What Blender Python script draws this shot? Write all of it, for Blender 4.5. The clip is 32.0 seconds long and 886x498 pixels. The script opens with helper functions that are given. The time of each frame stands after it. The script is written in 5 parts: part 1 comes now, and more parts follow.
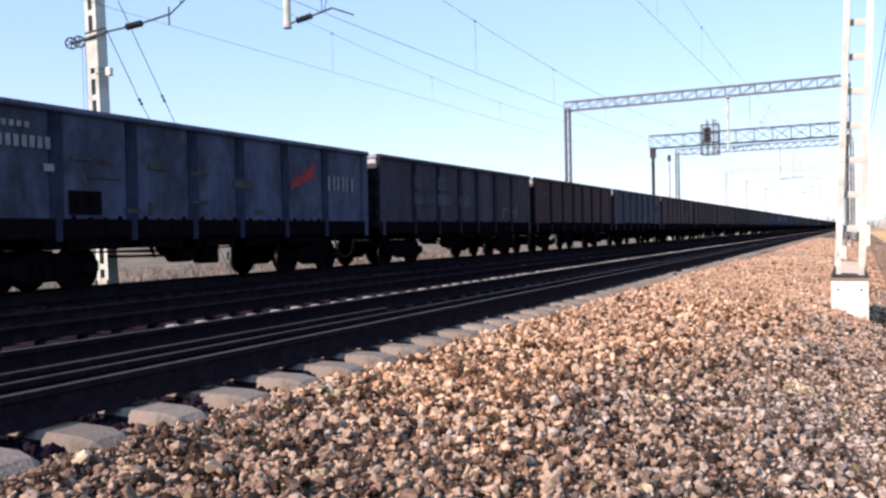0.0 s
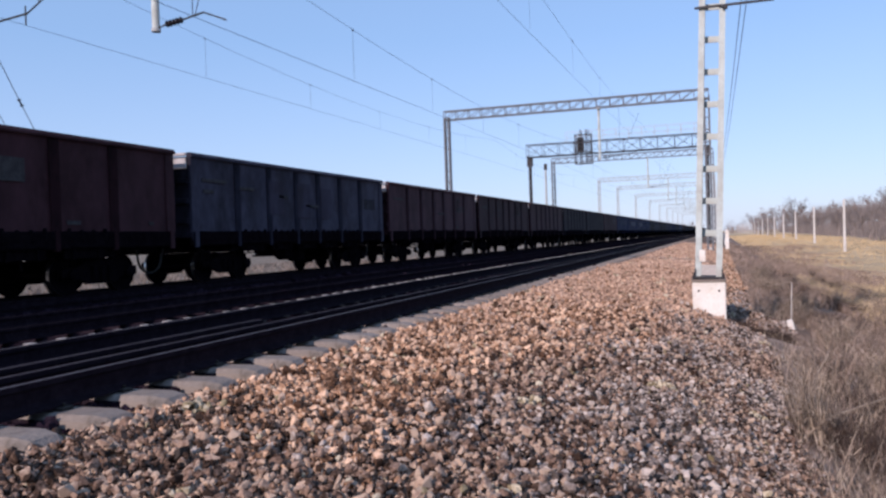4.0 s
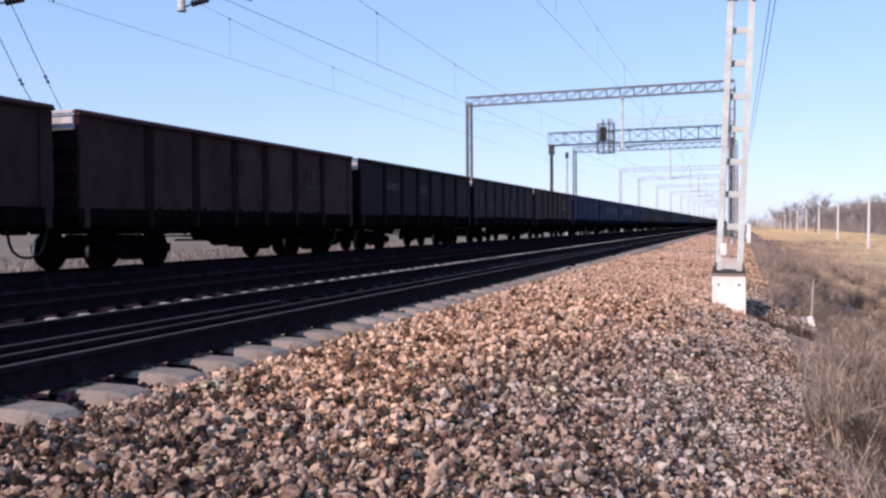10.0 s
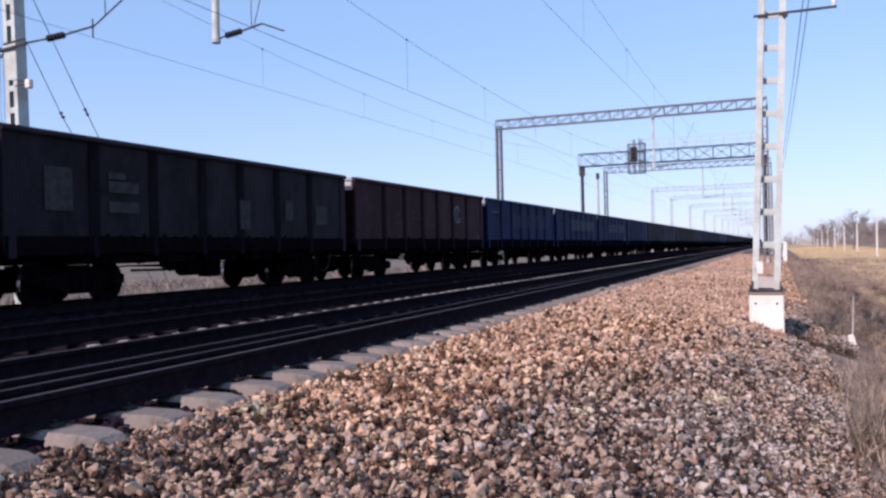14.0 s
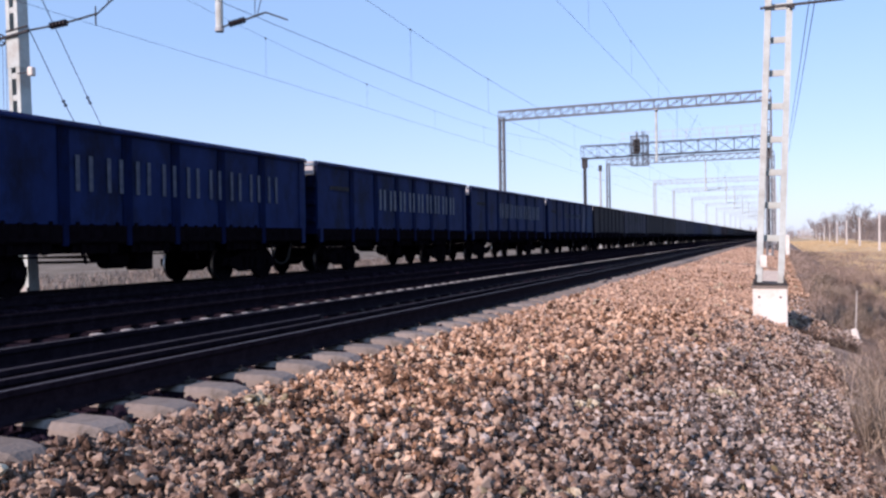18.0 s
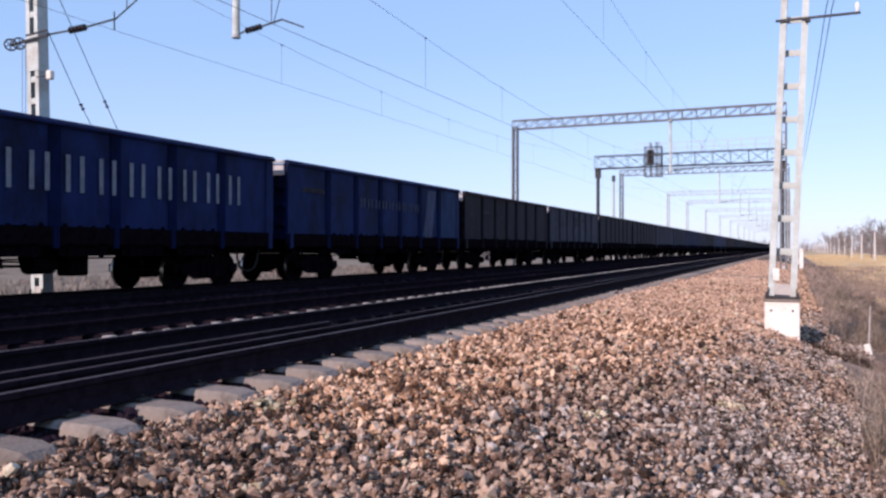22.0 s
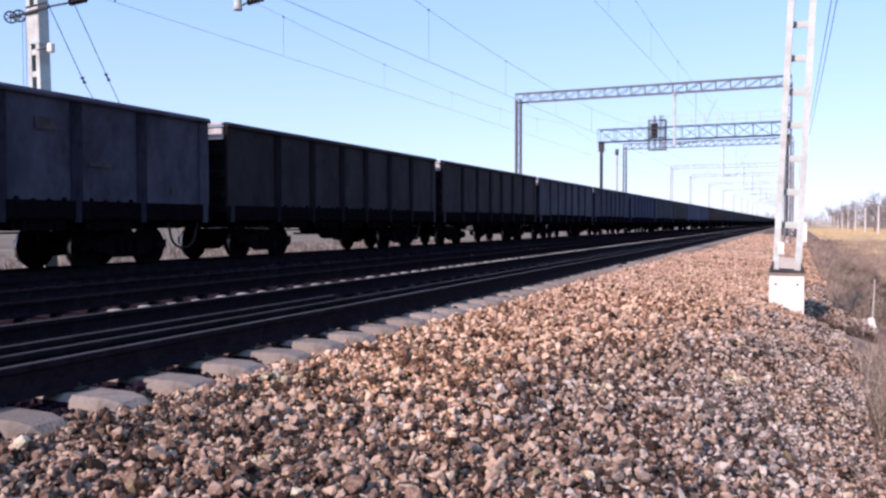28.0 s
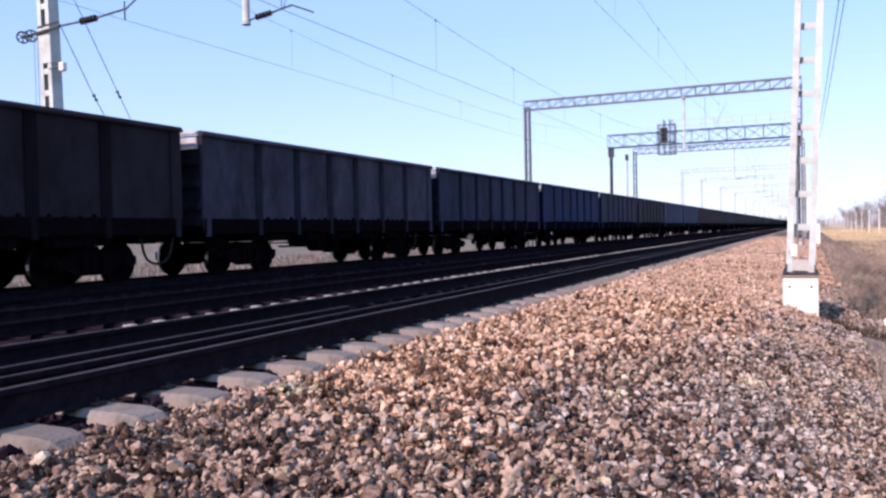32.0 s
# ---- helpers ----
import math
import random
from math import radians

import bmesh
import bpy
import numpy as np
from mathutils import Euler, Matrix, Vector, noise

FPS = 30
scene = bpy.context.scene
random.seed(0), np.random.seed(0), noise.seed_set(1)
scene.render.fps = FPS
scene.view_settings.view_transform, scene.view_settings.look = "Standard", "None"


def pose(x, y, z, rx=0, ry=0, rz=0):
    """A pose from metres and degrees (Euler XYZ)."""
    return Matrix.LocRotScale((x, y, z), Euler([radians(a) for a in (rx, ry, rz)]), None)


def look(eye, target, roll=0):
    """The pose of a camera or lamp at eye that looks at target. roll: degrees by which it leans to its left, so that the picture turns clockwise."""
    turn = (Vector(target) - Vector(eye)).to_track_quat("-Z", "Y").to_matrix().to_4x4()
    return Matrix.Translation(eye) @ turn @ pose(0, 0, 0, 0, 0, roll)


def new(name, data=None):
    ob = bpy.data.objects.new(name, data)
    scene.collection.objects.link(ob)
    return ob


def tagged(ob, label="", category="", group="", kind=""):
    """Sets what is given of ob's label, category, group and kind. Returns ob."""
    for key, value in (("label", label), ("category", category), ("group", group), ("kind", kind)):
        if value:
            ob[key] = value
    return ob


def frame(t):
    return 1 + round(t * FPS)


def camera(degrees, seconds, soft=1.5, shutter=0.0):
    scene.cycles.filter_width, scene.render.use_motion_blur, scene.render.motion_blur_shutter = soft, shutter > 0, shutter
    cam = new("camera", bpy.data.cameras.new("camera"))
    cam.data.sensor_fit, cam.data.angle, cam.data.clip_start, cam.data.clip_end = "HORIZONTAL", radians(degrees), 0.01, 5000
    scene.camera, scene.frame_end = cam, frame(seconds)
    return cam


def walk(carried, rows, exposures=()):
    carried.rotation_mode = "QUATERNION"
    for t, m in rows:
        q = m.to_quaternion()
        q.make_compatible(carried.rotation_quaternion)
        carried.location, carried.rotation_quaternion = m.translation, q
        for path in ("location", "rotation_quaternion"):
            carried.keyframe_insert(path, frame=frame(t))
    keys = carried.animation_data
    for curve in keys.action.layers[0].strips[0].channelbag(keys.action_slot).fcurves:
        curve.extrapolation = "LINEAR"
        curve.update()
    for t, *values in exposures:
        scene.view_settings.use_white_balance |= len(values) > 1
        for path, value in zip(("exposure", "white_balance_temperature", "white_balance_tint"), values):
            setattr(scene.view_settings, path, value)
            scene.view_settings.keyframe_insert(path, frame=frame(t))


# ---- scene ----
cam = camera(57.7, 32.0, soft=2.55)
PATH = [
    (0, (-0.04, -0.034, 0.968), (-0.958, 1.743, 0.931), -1.2),
    (0.5, (-0.001, -0.049, 0.96), (-0.834, 1.77, 0.939), 0.5),
    (1, (0.006, -0.031, 0.965), (-0.728, 1.828, 0.915), 0.5),
    (1.5, (-0.004, -0.013, 0.967), (-0.636, 1.884, 0.933), 1.1),
    (2, (-0.005, -0.013, 0.965), (-0.63, 1.886, 0.952), 0.7),
    (2.5, (0.006, -0.023, 0.962), (-0.623, 1.876, 0.962), -0.5),
    (3, (0.007, -0.019, 0.969), (-0.643, 1.872, 0.966), -1.3),
    (3.5, (0.029, -0.015, 0.968), (-0.626, 1.874, 0.957), -2.0),
    (5.5, (0.016, -0.003, 0.952), (-0.6, 1.897, 0.854), -0.9),
    (6, (0.016, 0.005, 0.963), (-0.595, 1.905, 0.836), -0.7),
    (6.5, (0.018, 0.001, 0.959), (-0.614, 1.896, 0.853), -0.8),
    (7, (-0.008, -0.002, 0.968), (-0.664, 1.886, 0.886), -0.8),
    (7.5, (0.027, -0.014, 0.964), (-0.629, 1.874, 0.882), -0.8),
    (8, (0.016, -0.012, 0.958), (-0.632, 1.879, 0.875), -0.7),
    (8.5, (0.012, -0.015, 0.957), (-0.669, 1.864, 0.886), -0.9),
    (9, (0.005, -0.005, 0.959), (-0.662, 1.878, 0.878), -0.6),
    (9.5, (0.014, -0.003, 0.965), (-0.653, 1.881, 0.889), -0.5),
    (10, (0.019, -0.006, 0.972), (-0.676, 1.869, 0.914), -0.4),
    (10.5, (0.043, -0.031, 0.954), (-0.681, 1.833, 0.92), -1.0),
    (11, (0.011, -0.013, 0.963), (-0.712, 1.851, 0.921), -0.8),
    (11.5, (0.004, -0.008, 0.963), (-0.726, 1.854, 0.921), -0.8),
    (12, (0.004, -0.021, 0.965), (-0.719, 1.844, 0.947), -0.8),
    (12.5, (0.008, -0.035, 0.967), (-0.718, 1.828, 0.953), -0.8),
    (13, (-0.009, -0.043, 0.969), (-0.742, 1.817, 0.959), -0.8),
    (13.5, (0.009, -0.06, 0.966), (-0.747, 1.792, 0.965), -1.0),
    (15.5, (0.015, -0.058, 0.966), (-0.763, 1.785, 0.965), -1.6),
    (16, (0.01, -0.061, 0.968), (-0.789, 1.773, 0.961), -1.4),
    (16.5, (-0.002, -0.049, 0.966), (-0.809, 1.78, 0.947), -1.5),
    (17, (0.003, -0.042, 0.969), (-0.789, 1.795, 0.944), -1.5),
    (17.5, (-0.008, -0.043, 0.964), (-0.787, 1.799, 0.953), -1.4),
    (18, (-0.024, -0.041, 0.967), (-0.795, 1.805, 0.946), -0.9),
    (18.5, (-0.018, -0.052, 0.969), (-0.795, 1.79, 0.948), -0.6),
    (19, (-0.029, -0.048, 0.964), (-0.798, 1.798, 0.944), -0.6),
    (19.5, (-0.023, -0.057, 0.968), (-0.798, 1.787, 0.953), -0.4),
    (20, (-0.032, -0.064, 0.965), (-0.822, 1.773, 0.963), -0.3),
    (20.5, (-0.021, -0.068, 0.968), (-0.82, 1.765, 0.966), -0.5),
    (21, (-0.017, -0.061, 0.968), (-0.812, 1.774, 0.962), -0.5),
    (21.5, (-0.019, -0.056, 0.967), (-0.808, 1.782, 0.96), -0.4),
    (22, (-0.005, -0.06, 0.97), (-0.803, 1.774, 0.969), -0.0),
    (22.5, (-0.008, -0.055, 0.967), (-0.809, 1.778, 0.966), -0.1),
    (23, (-0.016, -0.049, 0.966), (-0.814, 1.785, 0.95), -0.1),
    (23.5, (-0.029, -0.046, 0.969), (-0.825, 1.788, 0.946), 0.0),
    (24, (-0.028, -0.042, 0.968), (-0.815, 1.797, 0.946), -0.0),
    (24.5, (-0.019, -0.051, 0.969), (-0.803, 1.789, 0.962), -0.1),
    (25, (-0.019, -0.054, 0.969), (-0.781, 1.795, 0.962), -0.1),
    (25.5, (-0.018, -0.057, 0.964), (-0.763, 1.798, 0.946), 0.1),
    (26, (-0.046, -0.052, 0.958), (-0.804, 1.797, 0.884), -0.1),
    (26.5, (-0.047, -0.064, 0.966), (-0.815, 1.781, 0.906), -0.1),
    (28.5, (-0.036, -0.052, 0.966), (-0.844, 1.777, 0.899), 0.0),
    (29, (-0.041, -0.059, 0.968), (-0.846, 1.771, 0.902), -0.0),
    (29.5, (-0.038, -0.06, 0.967), (-0.85, 1.767, 0.912), -0.1),
    (30, (-0.042, -0.055, 0.965), (-0.874, 1.763, 0.914), -0.5),
    (30.5, (-0.024, -0.064, 0.964), (-0.863, 1.751, 0.907), -0.6),
    (31, (-0.033, -0.054, 0.97), (-0.863, 1.765, 0.905), -0.4),
    (31.5, (-0.04, -0.059, 0.969), (-0.857, 1.766, 0.921), -0.5),
    (32, (-0.03, -0.077, 0.97), (-0.859, 1.742, 0.927), -1.2),
]
walk(cam, [(t, look(eye, target, roll)) for t, eye, target, roll in PATH], exposures=[
    (0.0, 1.28, 6960, 23), (1.0, 1.0, 6660, 26), (2.0, 0.66, 6300, 24), (3.5, 0.62, 6190, 25),
    (6.0, 0.9, 6460, 28), (9.0, 0.9, 6430, 28), (13.0, 0.80, 6230, 29), (16.0, 0.88, 6310, 29),
    (19.0, 0.9, 6370, 29), (25.0, 0.9, 6420, 29), (26.5, 1.0, 6410, 29), (29.0, 1.13, 6260, 32),
    (32.0, 1.15, 6270, 32)])

# ---------------------------------------------------------------- light
SUN_EL, SUN_SIDE = radians(25.6), radians(75.0)      # afternoon sun behind the camera, a little to the train's side
world = bpy.data.worlds.new("sky")
scene.world = world
world.use_nodes = True
wn = world.node_tree.nodes
sky = wn.new("ShaderNodeTexSky")
sky.sky_type, sky.sun_disc = "NISHITA", False
sky.sun_elevation, sky.sun_rotation = SUN_EL, radians(200)
sky.air_density, sky.dust_density, sky.ozone_density = 1.0, 0.35, 3.8
haze = wn.new("ShaderNodeMix")                        # thin even haze over the whole sky
haze.data_type = "RGBA"
haze.inputs[0].default_value, haze.inputs[7].default_value = 0.52, (2.72, 4.71, 6.70, 1)
world.node_tree.links.new(sky.outputs[0], haze.inputs[6])
way = wn.new("ShaderNodeTexCoord")                    # and more of it low over the horizon, all round
up = wn.new("ShaderNodeSeparateXYZ")
low = wn.new("ShaderNodeMapRange")
low.inputs[1].default_value, low.inputs[2].default_value, low.inputs[3].default_value, low.inputs[4].default_value = 0.0, 0.24, 0.24, 0.0
murk = wn.new("ShaderNodeMix")
murk.data_type = "RGBA"
murk.inputs[7].default_value = (5.6, 5.9, 6.9, 1)
for a, b in ((way.outputs["Generated"], up.inputs[0]), (up.outputs[2], low.inputs[0]), (low.outputs[0], murk.inputs[0]), (haze.outputs[2], murk.inputs[6]), (murk.outputs[2], wn["Background"].inputs[0])):
    world.node_tree.links.new(a, b)
wn["Background"].inputs[1].default_value = 0.088

sun = new("sun", bpy.data.lights.new("sun", "SUN"))
sun.data.energy, sun.data.angle, sun.data.color = 3.1, radians(0.6), (1.0, 0.85, 0.69)
ray_way = Vector((math.cos(SUN_SIDE) * math.cos(SUN_EL), math.sin(SUN_SIDE) * math.cos(SUN_EL), -math.sin(SUN_EL)))
sun.matrix_world = look(-60 * ray_way, (0, 0, 0))


# ---------------------------------------------------------------- materials
def material(name, colors, scale=6.0, rough=0.85, metal=0.0, bump=0.2, fine=40.0, island=0.0, per_object=0.0, stain=None, stain_scale=1.2, spec=0.2, stretch=(1, 1, 1)):
    """Two colours mixed by coarse and fine noise, with relief; island and per_object: how much pieces differ; stain: colour of blotches."""
    m = bpy.data.materials.new(name)
    m.use_nodes = True
    nt, nodes = m.node_tree, m.node_tree.nodes
    bsdf = nodes["Principled BSDF"]
    link = nt.links.new
    co = nodes.new("ShaderNodeTexCoord")
    mp = nodes.new("ShaderNodeMapping")
    mp.inputs["Scale"].default_value = stretch
    link(co.outputs["Object"], mp.inputs["Vector"])
    n1 = nodes.new("ShaderNodeTexNoise")
    n1.inputs["Scale"].default_value, n1.inputs["Detail"].default_value, n1.inputs["Roughness"].default_value = scale, 6, 0.65
    n2 = nodes.new("ShaderNodeTexNoise")
    n2.inputs["Scale"].default_value, n2.inputs["Detail"].default_value = fine, 4
    link(mp.outputs[0], n1.inputs["Vector"]), link(mp.outputs[0], n2.inputs["Vector"])
    add = nodes.new("ShaderNodeMath")
    add.operation = "MULTIPLY_ADD"
    add.inputs[1].default_value, add.inputs[2].default_value = 0.45, -0.22
    link(n2.outputs[0], add.inputs[0])
    tot = nodes.new("ShaderNodeMath")
    link(add.outputs[0], tot.inputs[0]), link(n1.outputs[0], tot.inputs[1])
    ramp = nodes.new("ShaderNodeValToRGB")
    els = ramp.color_ramp.elements
    els[0].position, els[1].position = 0.33, 0.67
    els[0].color, els[1].color = (*colors[0], 1), (*colors[-1], 1)
    for n, c in enumerate(colors[1:-1]):
        els.new(0.33 + 0.34 * (n + 1) / (len(colors) - 1)).color = (*c, 1)
    fac = tot.outputs[0]
    for amount, source, out in ((island, "ShaderNodeNewGeometry", "Random Per Island"), (per_object, "ShaderNodeObjectInfo", "Random")):
        if amount:
            g = nodes.new(source)
            mul = nodes.new("ShaderNodeMath")
            mul.operation = "MULTIPLY_ADD"
            mul.inputs[1].default_value, mul.inputs[2].default_value = amount, -amount / 2
            link(g.outputs[out], mul.inputs[0])
            s = nodes.new("ShaderNodeMath")
            link(mul.outputs[0], s.inputs[0]), link(fac, s.inputs[1])
            fac = s.outputs[0]
    link(fac, ramp.inputs[0])
    col = ramp.outputs[0]
    if stain:
        n3 = nodes.new("ShaderNodeTexNoise")
        n3.inputs["Scale"].default_value, n3.inputs["Detail"].default_value, n3.inputs["Roughness"].default_value = stain_scale, 8, 0.7
        link(mp.outputs[0], n3.inputs["Vector"])
        r3 = nodes.new("ShaderNodeMapRange")
        r3.inputs[1].default_value, r3.inputs[2].default_value = 0.46, 0.66
        link(n3.outputs[0], r3.inputs[0])
        mix = nodes.new("ShaderNodeMix")
        mix.data_type = "RGBA"
        link(r3.outputs[0], mix.inputs[0]), link(col, mix.inputs[6])
        mix.inputs[7].default_value = (*stain, 1)
        col = mix.outputs[2]
    link(col, bsdf.inputs["Base Color"])
    bsdf.inputs["Roughness"].default_value, bsdf.inputs["Metallic"].default_value = rough, metal
    bsdf.inputs["Specular IOR Level"].default_value = spec
    if bump:
        b = nodes.new("ShaderNodeBump")
        b.inputs["Strength"].default_value, b.inputs["Distance"].default_value = bump, 0.02
        link(tot.outputs[0], b.inputs["Height"]), link(b.outputs[0], bsdf.inputs["Normal"])
    return m


M = {
    "ballast": material("ballast_stone", [(0.03369, 0.02119, 0.01604), (0.1031, 0.06686, 0.05106), (0.1809, 0.1198, 0.0918), (0.2775, 0.1921, 0.1483), (0.3916, 0.2943, 0.2275)], 5, island=0.48, fine=60, bump=0.0, spec=0.1),
    "ballast_tan": material("tan_ballast_stone", [(0.06135, 0.03364, 0.02162), (0.1902, 0.1086, 0.06777), (0.3215, 0.1925, 0.1239), (0.4477, 0.2869, 0.1928), (0.6073, 0.4251, 0.307)], 5, island=0.46, fine=60, bump=0.0, spec=0.1),
    "ballast_grey": material("grey_ballast_stone", [(0.04571, 0.03809, 0.03471), (0.1269, 0.1039, 0.0936), (0.2031, 0.168, 0.1513), (0.2858, 0.2398, 0.2169), (0.4477, 0.389, 0.3506)], 5, island=0.48, fine=60, bump=0.0, spec=0.1),
    "ballast_pale": material("pale_yellowish_ballast_stone", [(0.18, 0.145, 0.085), (0.33, 0.275, 0.185), (0.50, 0.44, 0.34)], 5, island=0.42, fine=60, bump=0.0, spec=0.1),
    "ballast_fine": material("fine_tan_ballast", [(0.2345, 0.1532, 0.1117), (0.36, 0.2412, 0.1759), (0.5017, 0.3519, 0.2649)], 1.2, island=0.3, fine=30, bump=0.0, spec=0.1),
    # near black: the train's and the rails' shade is in these two colours
    "ballast_dark": material("shade_dark_ballast", [(0.0091, 0.005929, 0.01018), (0.02363, 0.01614, 0.02488)], 4, rough=1.0, spec=0.0, island=0.6, fine=50),
    "bed_dark": material("coal_dusted_shaded_ballast", [(0.0091, 0.005929, 0.01018), (0.02363, 0.01614, 0.02488)], 18, rough=1.0, spec=0.0, fine=80, bump=1.0),
    # pale end dust with the sun on the wagon ends' tops in it
    "end_sunlit": material("dusty_sunlit_end_steel", [(0.33, 0.325, 0.34), (0.49, 0.48, 0.50)], 2.0, rough=0.9, stain=(0.24, 0.22, 0.22), stain_scale=2.0),
    # dark between the stones: the gaps' shade is put into this colour
    "bed": material("ballast_bed", [(0.045, 0.030, 0.023), (0.12, 0.080, 0.057), (0.24, 0.165, 0.117)], 26, fine=90, bump=1.0),
    "concrete": material("weathered_concrete", [(0.176, 0.149, 0.132), (0.285, 0.246, 0.219)], 5, per_object=0.3, stain=(0.118, 0.099, 0.084), stain_scale=5, bump=0.7),
    # grime taken near black: shade over sleepers and farther rails is in it
    "concrete_dark": material("grimed_shade_dark_surface", [(0.01016, 0.007144, 0.01065), (0.02266, 0.01667, 0.02296)], 5, rough=1.0, spec=0.0, per_object=0.25, bump=0.25),
    "white": material("whitewashed_concrete", [(0.58, 0.56, 0.53), (0.72, 0.70, 0.67)], 4, stain=(0.52, 0.48, 0.42), stain_scale=2.2, bump=0.2),
    # rust taken near black: the shade on the rail sides is in it
    "rail": material("shade_dark_rusty_rail", [(0.0085, 0.0060, 0.0092), (0.0175, 0.0126, 0.0182)], 8, rough=0.9, spec=0.02, bump=0.1),
    "railhead": material("polished_rail_head", [(0.055, 0.05, 0.052), (0.105, 0.097, 0.10)], 3, rough=0.5, metal=0.0, spec=0.2, bump=0.0, stretch=(1, 0.05, 1)),
    "dull_head": material("dark_rail_head", [(0.004, 0.0035, 0.0035), (0.008, 0.007, 0.007)], 3, rough=0.7, metal=0.0, spec=0.03, bump=0.0, stretch=(1, 0.1, 1)),
    "spare_head": material("worn_spare_rail_head", [(0.036, 0.032, 0.03526), (0.068, 0.0616, 0.0656)], 3, rough=0.6, spec=0.1, bump=0.0, stretch=(1, 0.1, 1)),
    "pale_concrete": material("pale_concrete", [(0.36, 0.345, 0.335), (0.48, 0.46, 0.445)], 5, per_object=0.25, stain=(0.28, 0.26, 0.25), stain_scale=3, bump=0.25),
    "clip": material("galvanised_clip", [(0.012, 0.010, 0.009), (0.03, 0.026, 0.024)], 9, rough=0.7, bump=0.05),
    "mast": material("pale_painted_steel", [(0.35, 0.405, 0.405), (0.46, 0.52, 0.52)], 2.5, rough=0.6, stain=(0.30, 0.305, 0.285), stain_scale=1.6, bump=0.05),
    # paler than the near gantries' steel; on far ones haze is in it
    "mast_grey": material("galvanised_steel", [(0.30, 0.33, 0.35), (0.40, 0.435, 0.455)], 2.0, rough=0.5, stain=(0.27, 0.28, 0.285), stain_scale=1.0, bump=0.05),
    "beam_grey": material("dark_gantry_steel", [(0.085, 0.099, 0.118), (0.14, 0.160, 0.185)], 2.0, rough=0.6, stain=(0.09, 0.092, 0.10), stain_scale=1.0, bump=0.05),
    "dark_steel": material("dark_painted_steel", [(0.018, 0.018, 0.021), (0.040, 0.040, 0.045)], 3, rough=0.6, bump=0.05),
    "wire": material("oxidised_wire", [(0.035, 0.040, 0.042), (0.06, 0.066, 0.07)], 3, rough=0.8, spec=0.05, bump=0.0),
    "insulator": material("brown_porcelain", [(0.012, 0.011, 0.014), (0.022, 0.019, 0.024)], 3, rough=0.2, bump=0.0),
    # near-black tone for running gear, hatches and bottom sills
    "under": material("near_black_running_gear", [(0.0034, 0.0023, 0.0036), (0.0080, 0.0058, 0.0078)], 5, rough=1.0, spec=0.0, bump=0.2),
    "tread": material("worn_wheel_tread", [(0.25, 0.24, 0.23), (0.4, 0.39, 0.38)], 6, rough=0.35, metal=1.0, bump=0.0),
    "hose": material("black_rubber", [(0.02, 0.02, 0.02), (0.035, 0.035, 0.035)], 6, rough=0.6),
    "mark": material("faded_white_lettering", [(0.12, 0.13, 0.155), (0.20, 0.215, 0.25)], 5, rough=0.8, bump=0.0),
    "mark_worn": material("half_worn_lettering", [(0.05, 0.058, 0.085), (0.10, 0.112, 0.145)], 7, rough=0.85, bump=0.0),
    "mark_dim": material("worn_pale_lettering", [(0.026, 0.024, 0.026), (0.056, 0.052, 0.055)], 5, rough=0.9, bump=0.0),
    "red": material("faded_red_paint", [(0.15, 0.018, 0.026), (0.24, 0.035, 0.045)], 5, rough=0.8, bump=0.0),
    "soil": material("dry_field_soil", [(0.3069, 0.2306, 0.135), (0.4185, 0.3212, 0.1935), (0.5208, 0.4048, 0.252)], 0.25, fine=6, bump=0.2, stain=(0.36, 0.28, 0.175), stain_scale=0.1),
    "far_soil": material("grey_straw_soil", [(0.0936, 0.0736, 0.0552), (0.1638, 0.132, 0.0966), (0.234, 0.196, 0.1518)], 0.4, fine=9, bump=0.6),
    "slope": material("bare_slope_earth", [(0.115, 0.081, 0.064), (0.21, 0.153, 0.121), (0.32, 0.24, 0.192)], 0.9, fine=14, bump=0.4),
    "straw": material("straw_grass", [(0.3686, 0.2743, 0.1551), (0.485, 0.372, 0.2209), (0.6014, 0.4743, 0.2961)], 0.5, island=0.4, bump=0.0),
    "weed": material("grey_dry_weed", [(0.095, 0.074, 0.060), (0.24, 0.190, 0.150), (0.44, 0.36, 0.28)], 0.8, island=0.8, bump=0.0),
    "field_weed": material("grey_field_grass", [(0.06, 0.05, 0.047), (0.155, 0.130, 0.118), (0.29, 0.245, 0.215)], 0.8, island=0.8, bump=0.0),
    "brown_weed": material("brown_dry_weed", [(0.105, 0.077, 0.064), (0.235, 0.176, 0.146), (0.39, 0.305, 0.25)], 0.8, island=0.6, bump=0.0),
    "dark_weed": material("dark_withered_weed", [(0.035, 0.024, 0.019), (0.085, 0.058, 0.046)], 0.8, island=0.6, bump=0.0),
    "bark": material("grey_brown_bark", [(0.07, 0.055, 0.05), (0.15, 0.12, 0.105)], 4, island=0.4, bump=0.2),
    # lightened a little: distance haze is in the twigs' colour
    "twig": material("bare_twigs", [(0.145, 0.126, 0.120), (0.26, 0.226, 0.215)], 1.0, island=0.6, bump=0.0),
    "pole": material("pale_concrete_pole", [(0.44, 0.43, 0.42), (0.58, 0.57, 0.55)], 2, bump=0.1),
    "lens": material("signal_glass", [(0.01, 0.01, 0.012), (0.015, 0.015, 0.018)], 4, rough=0.1, bump=0.0),
}


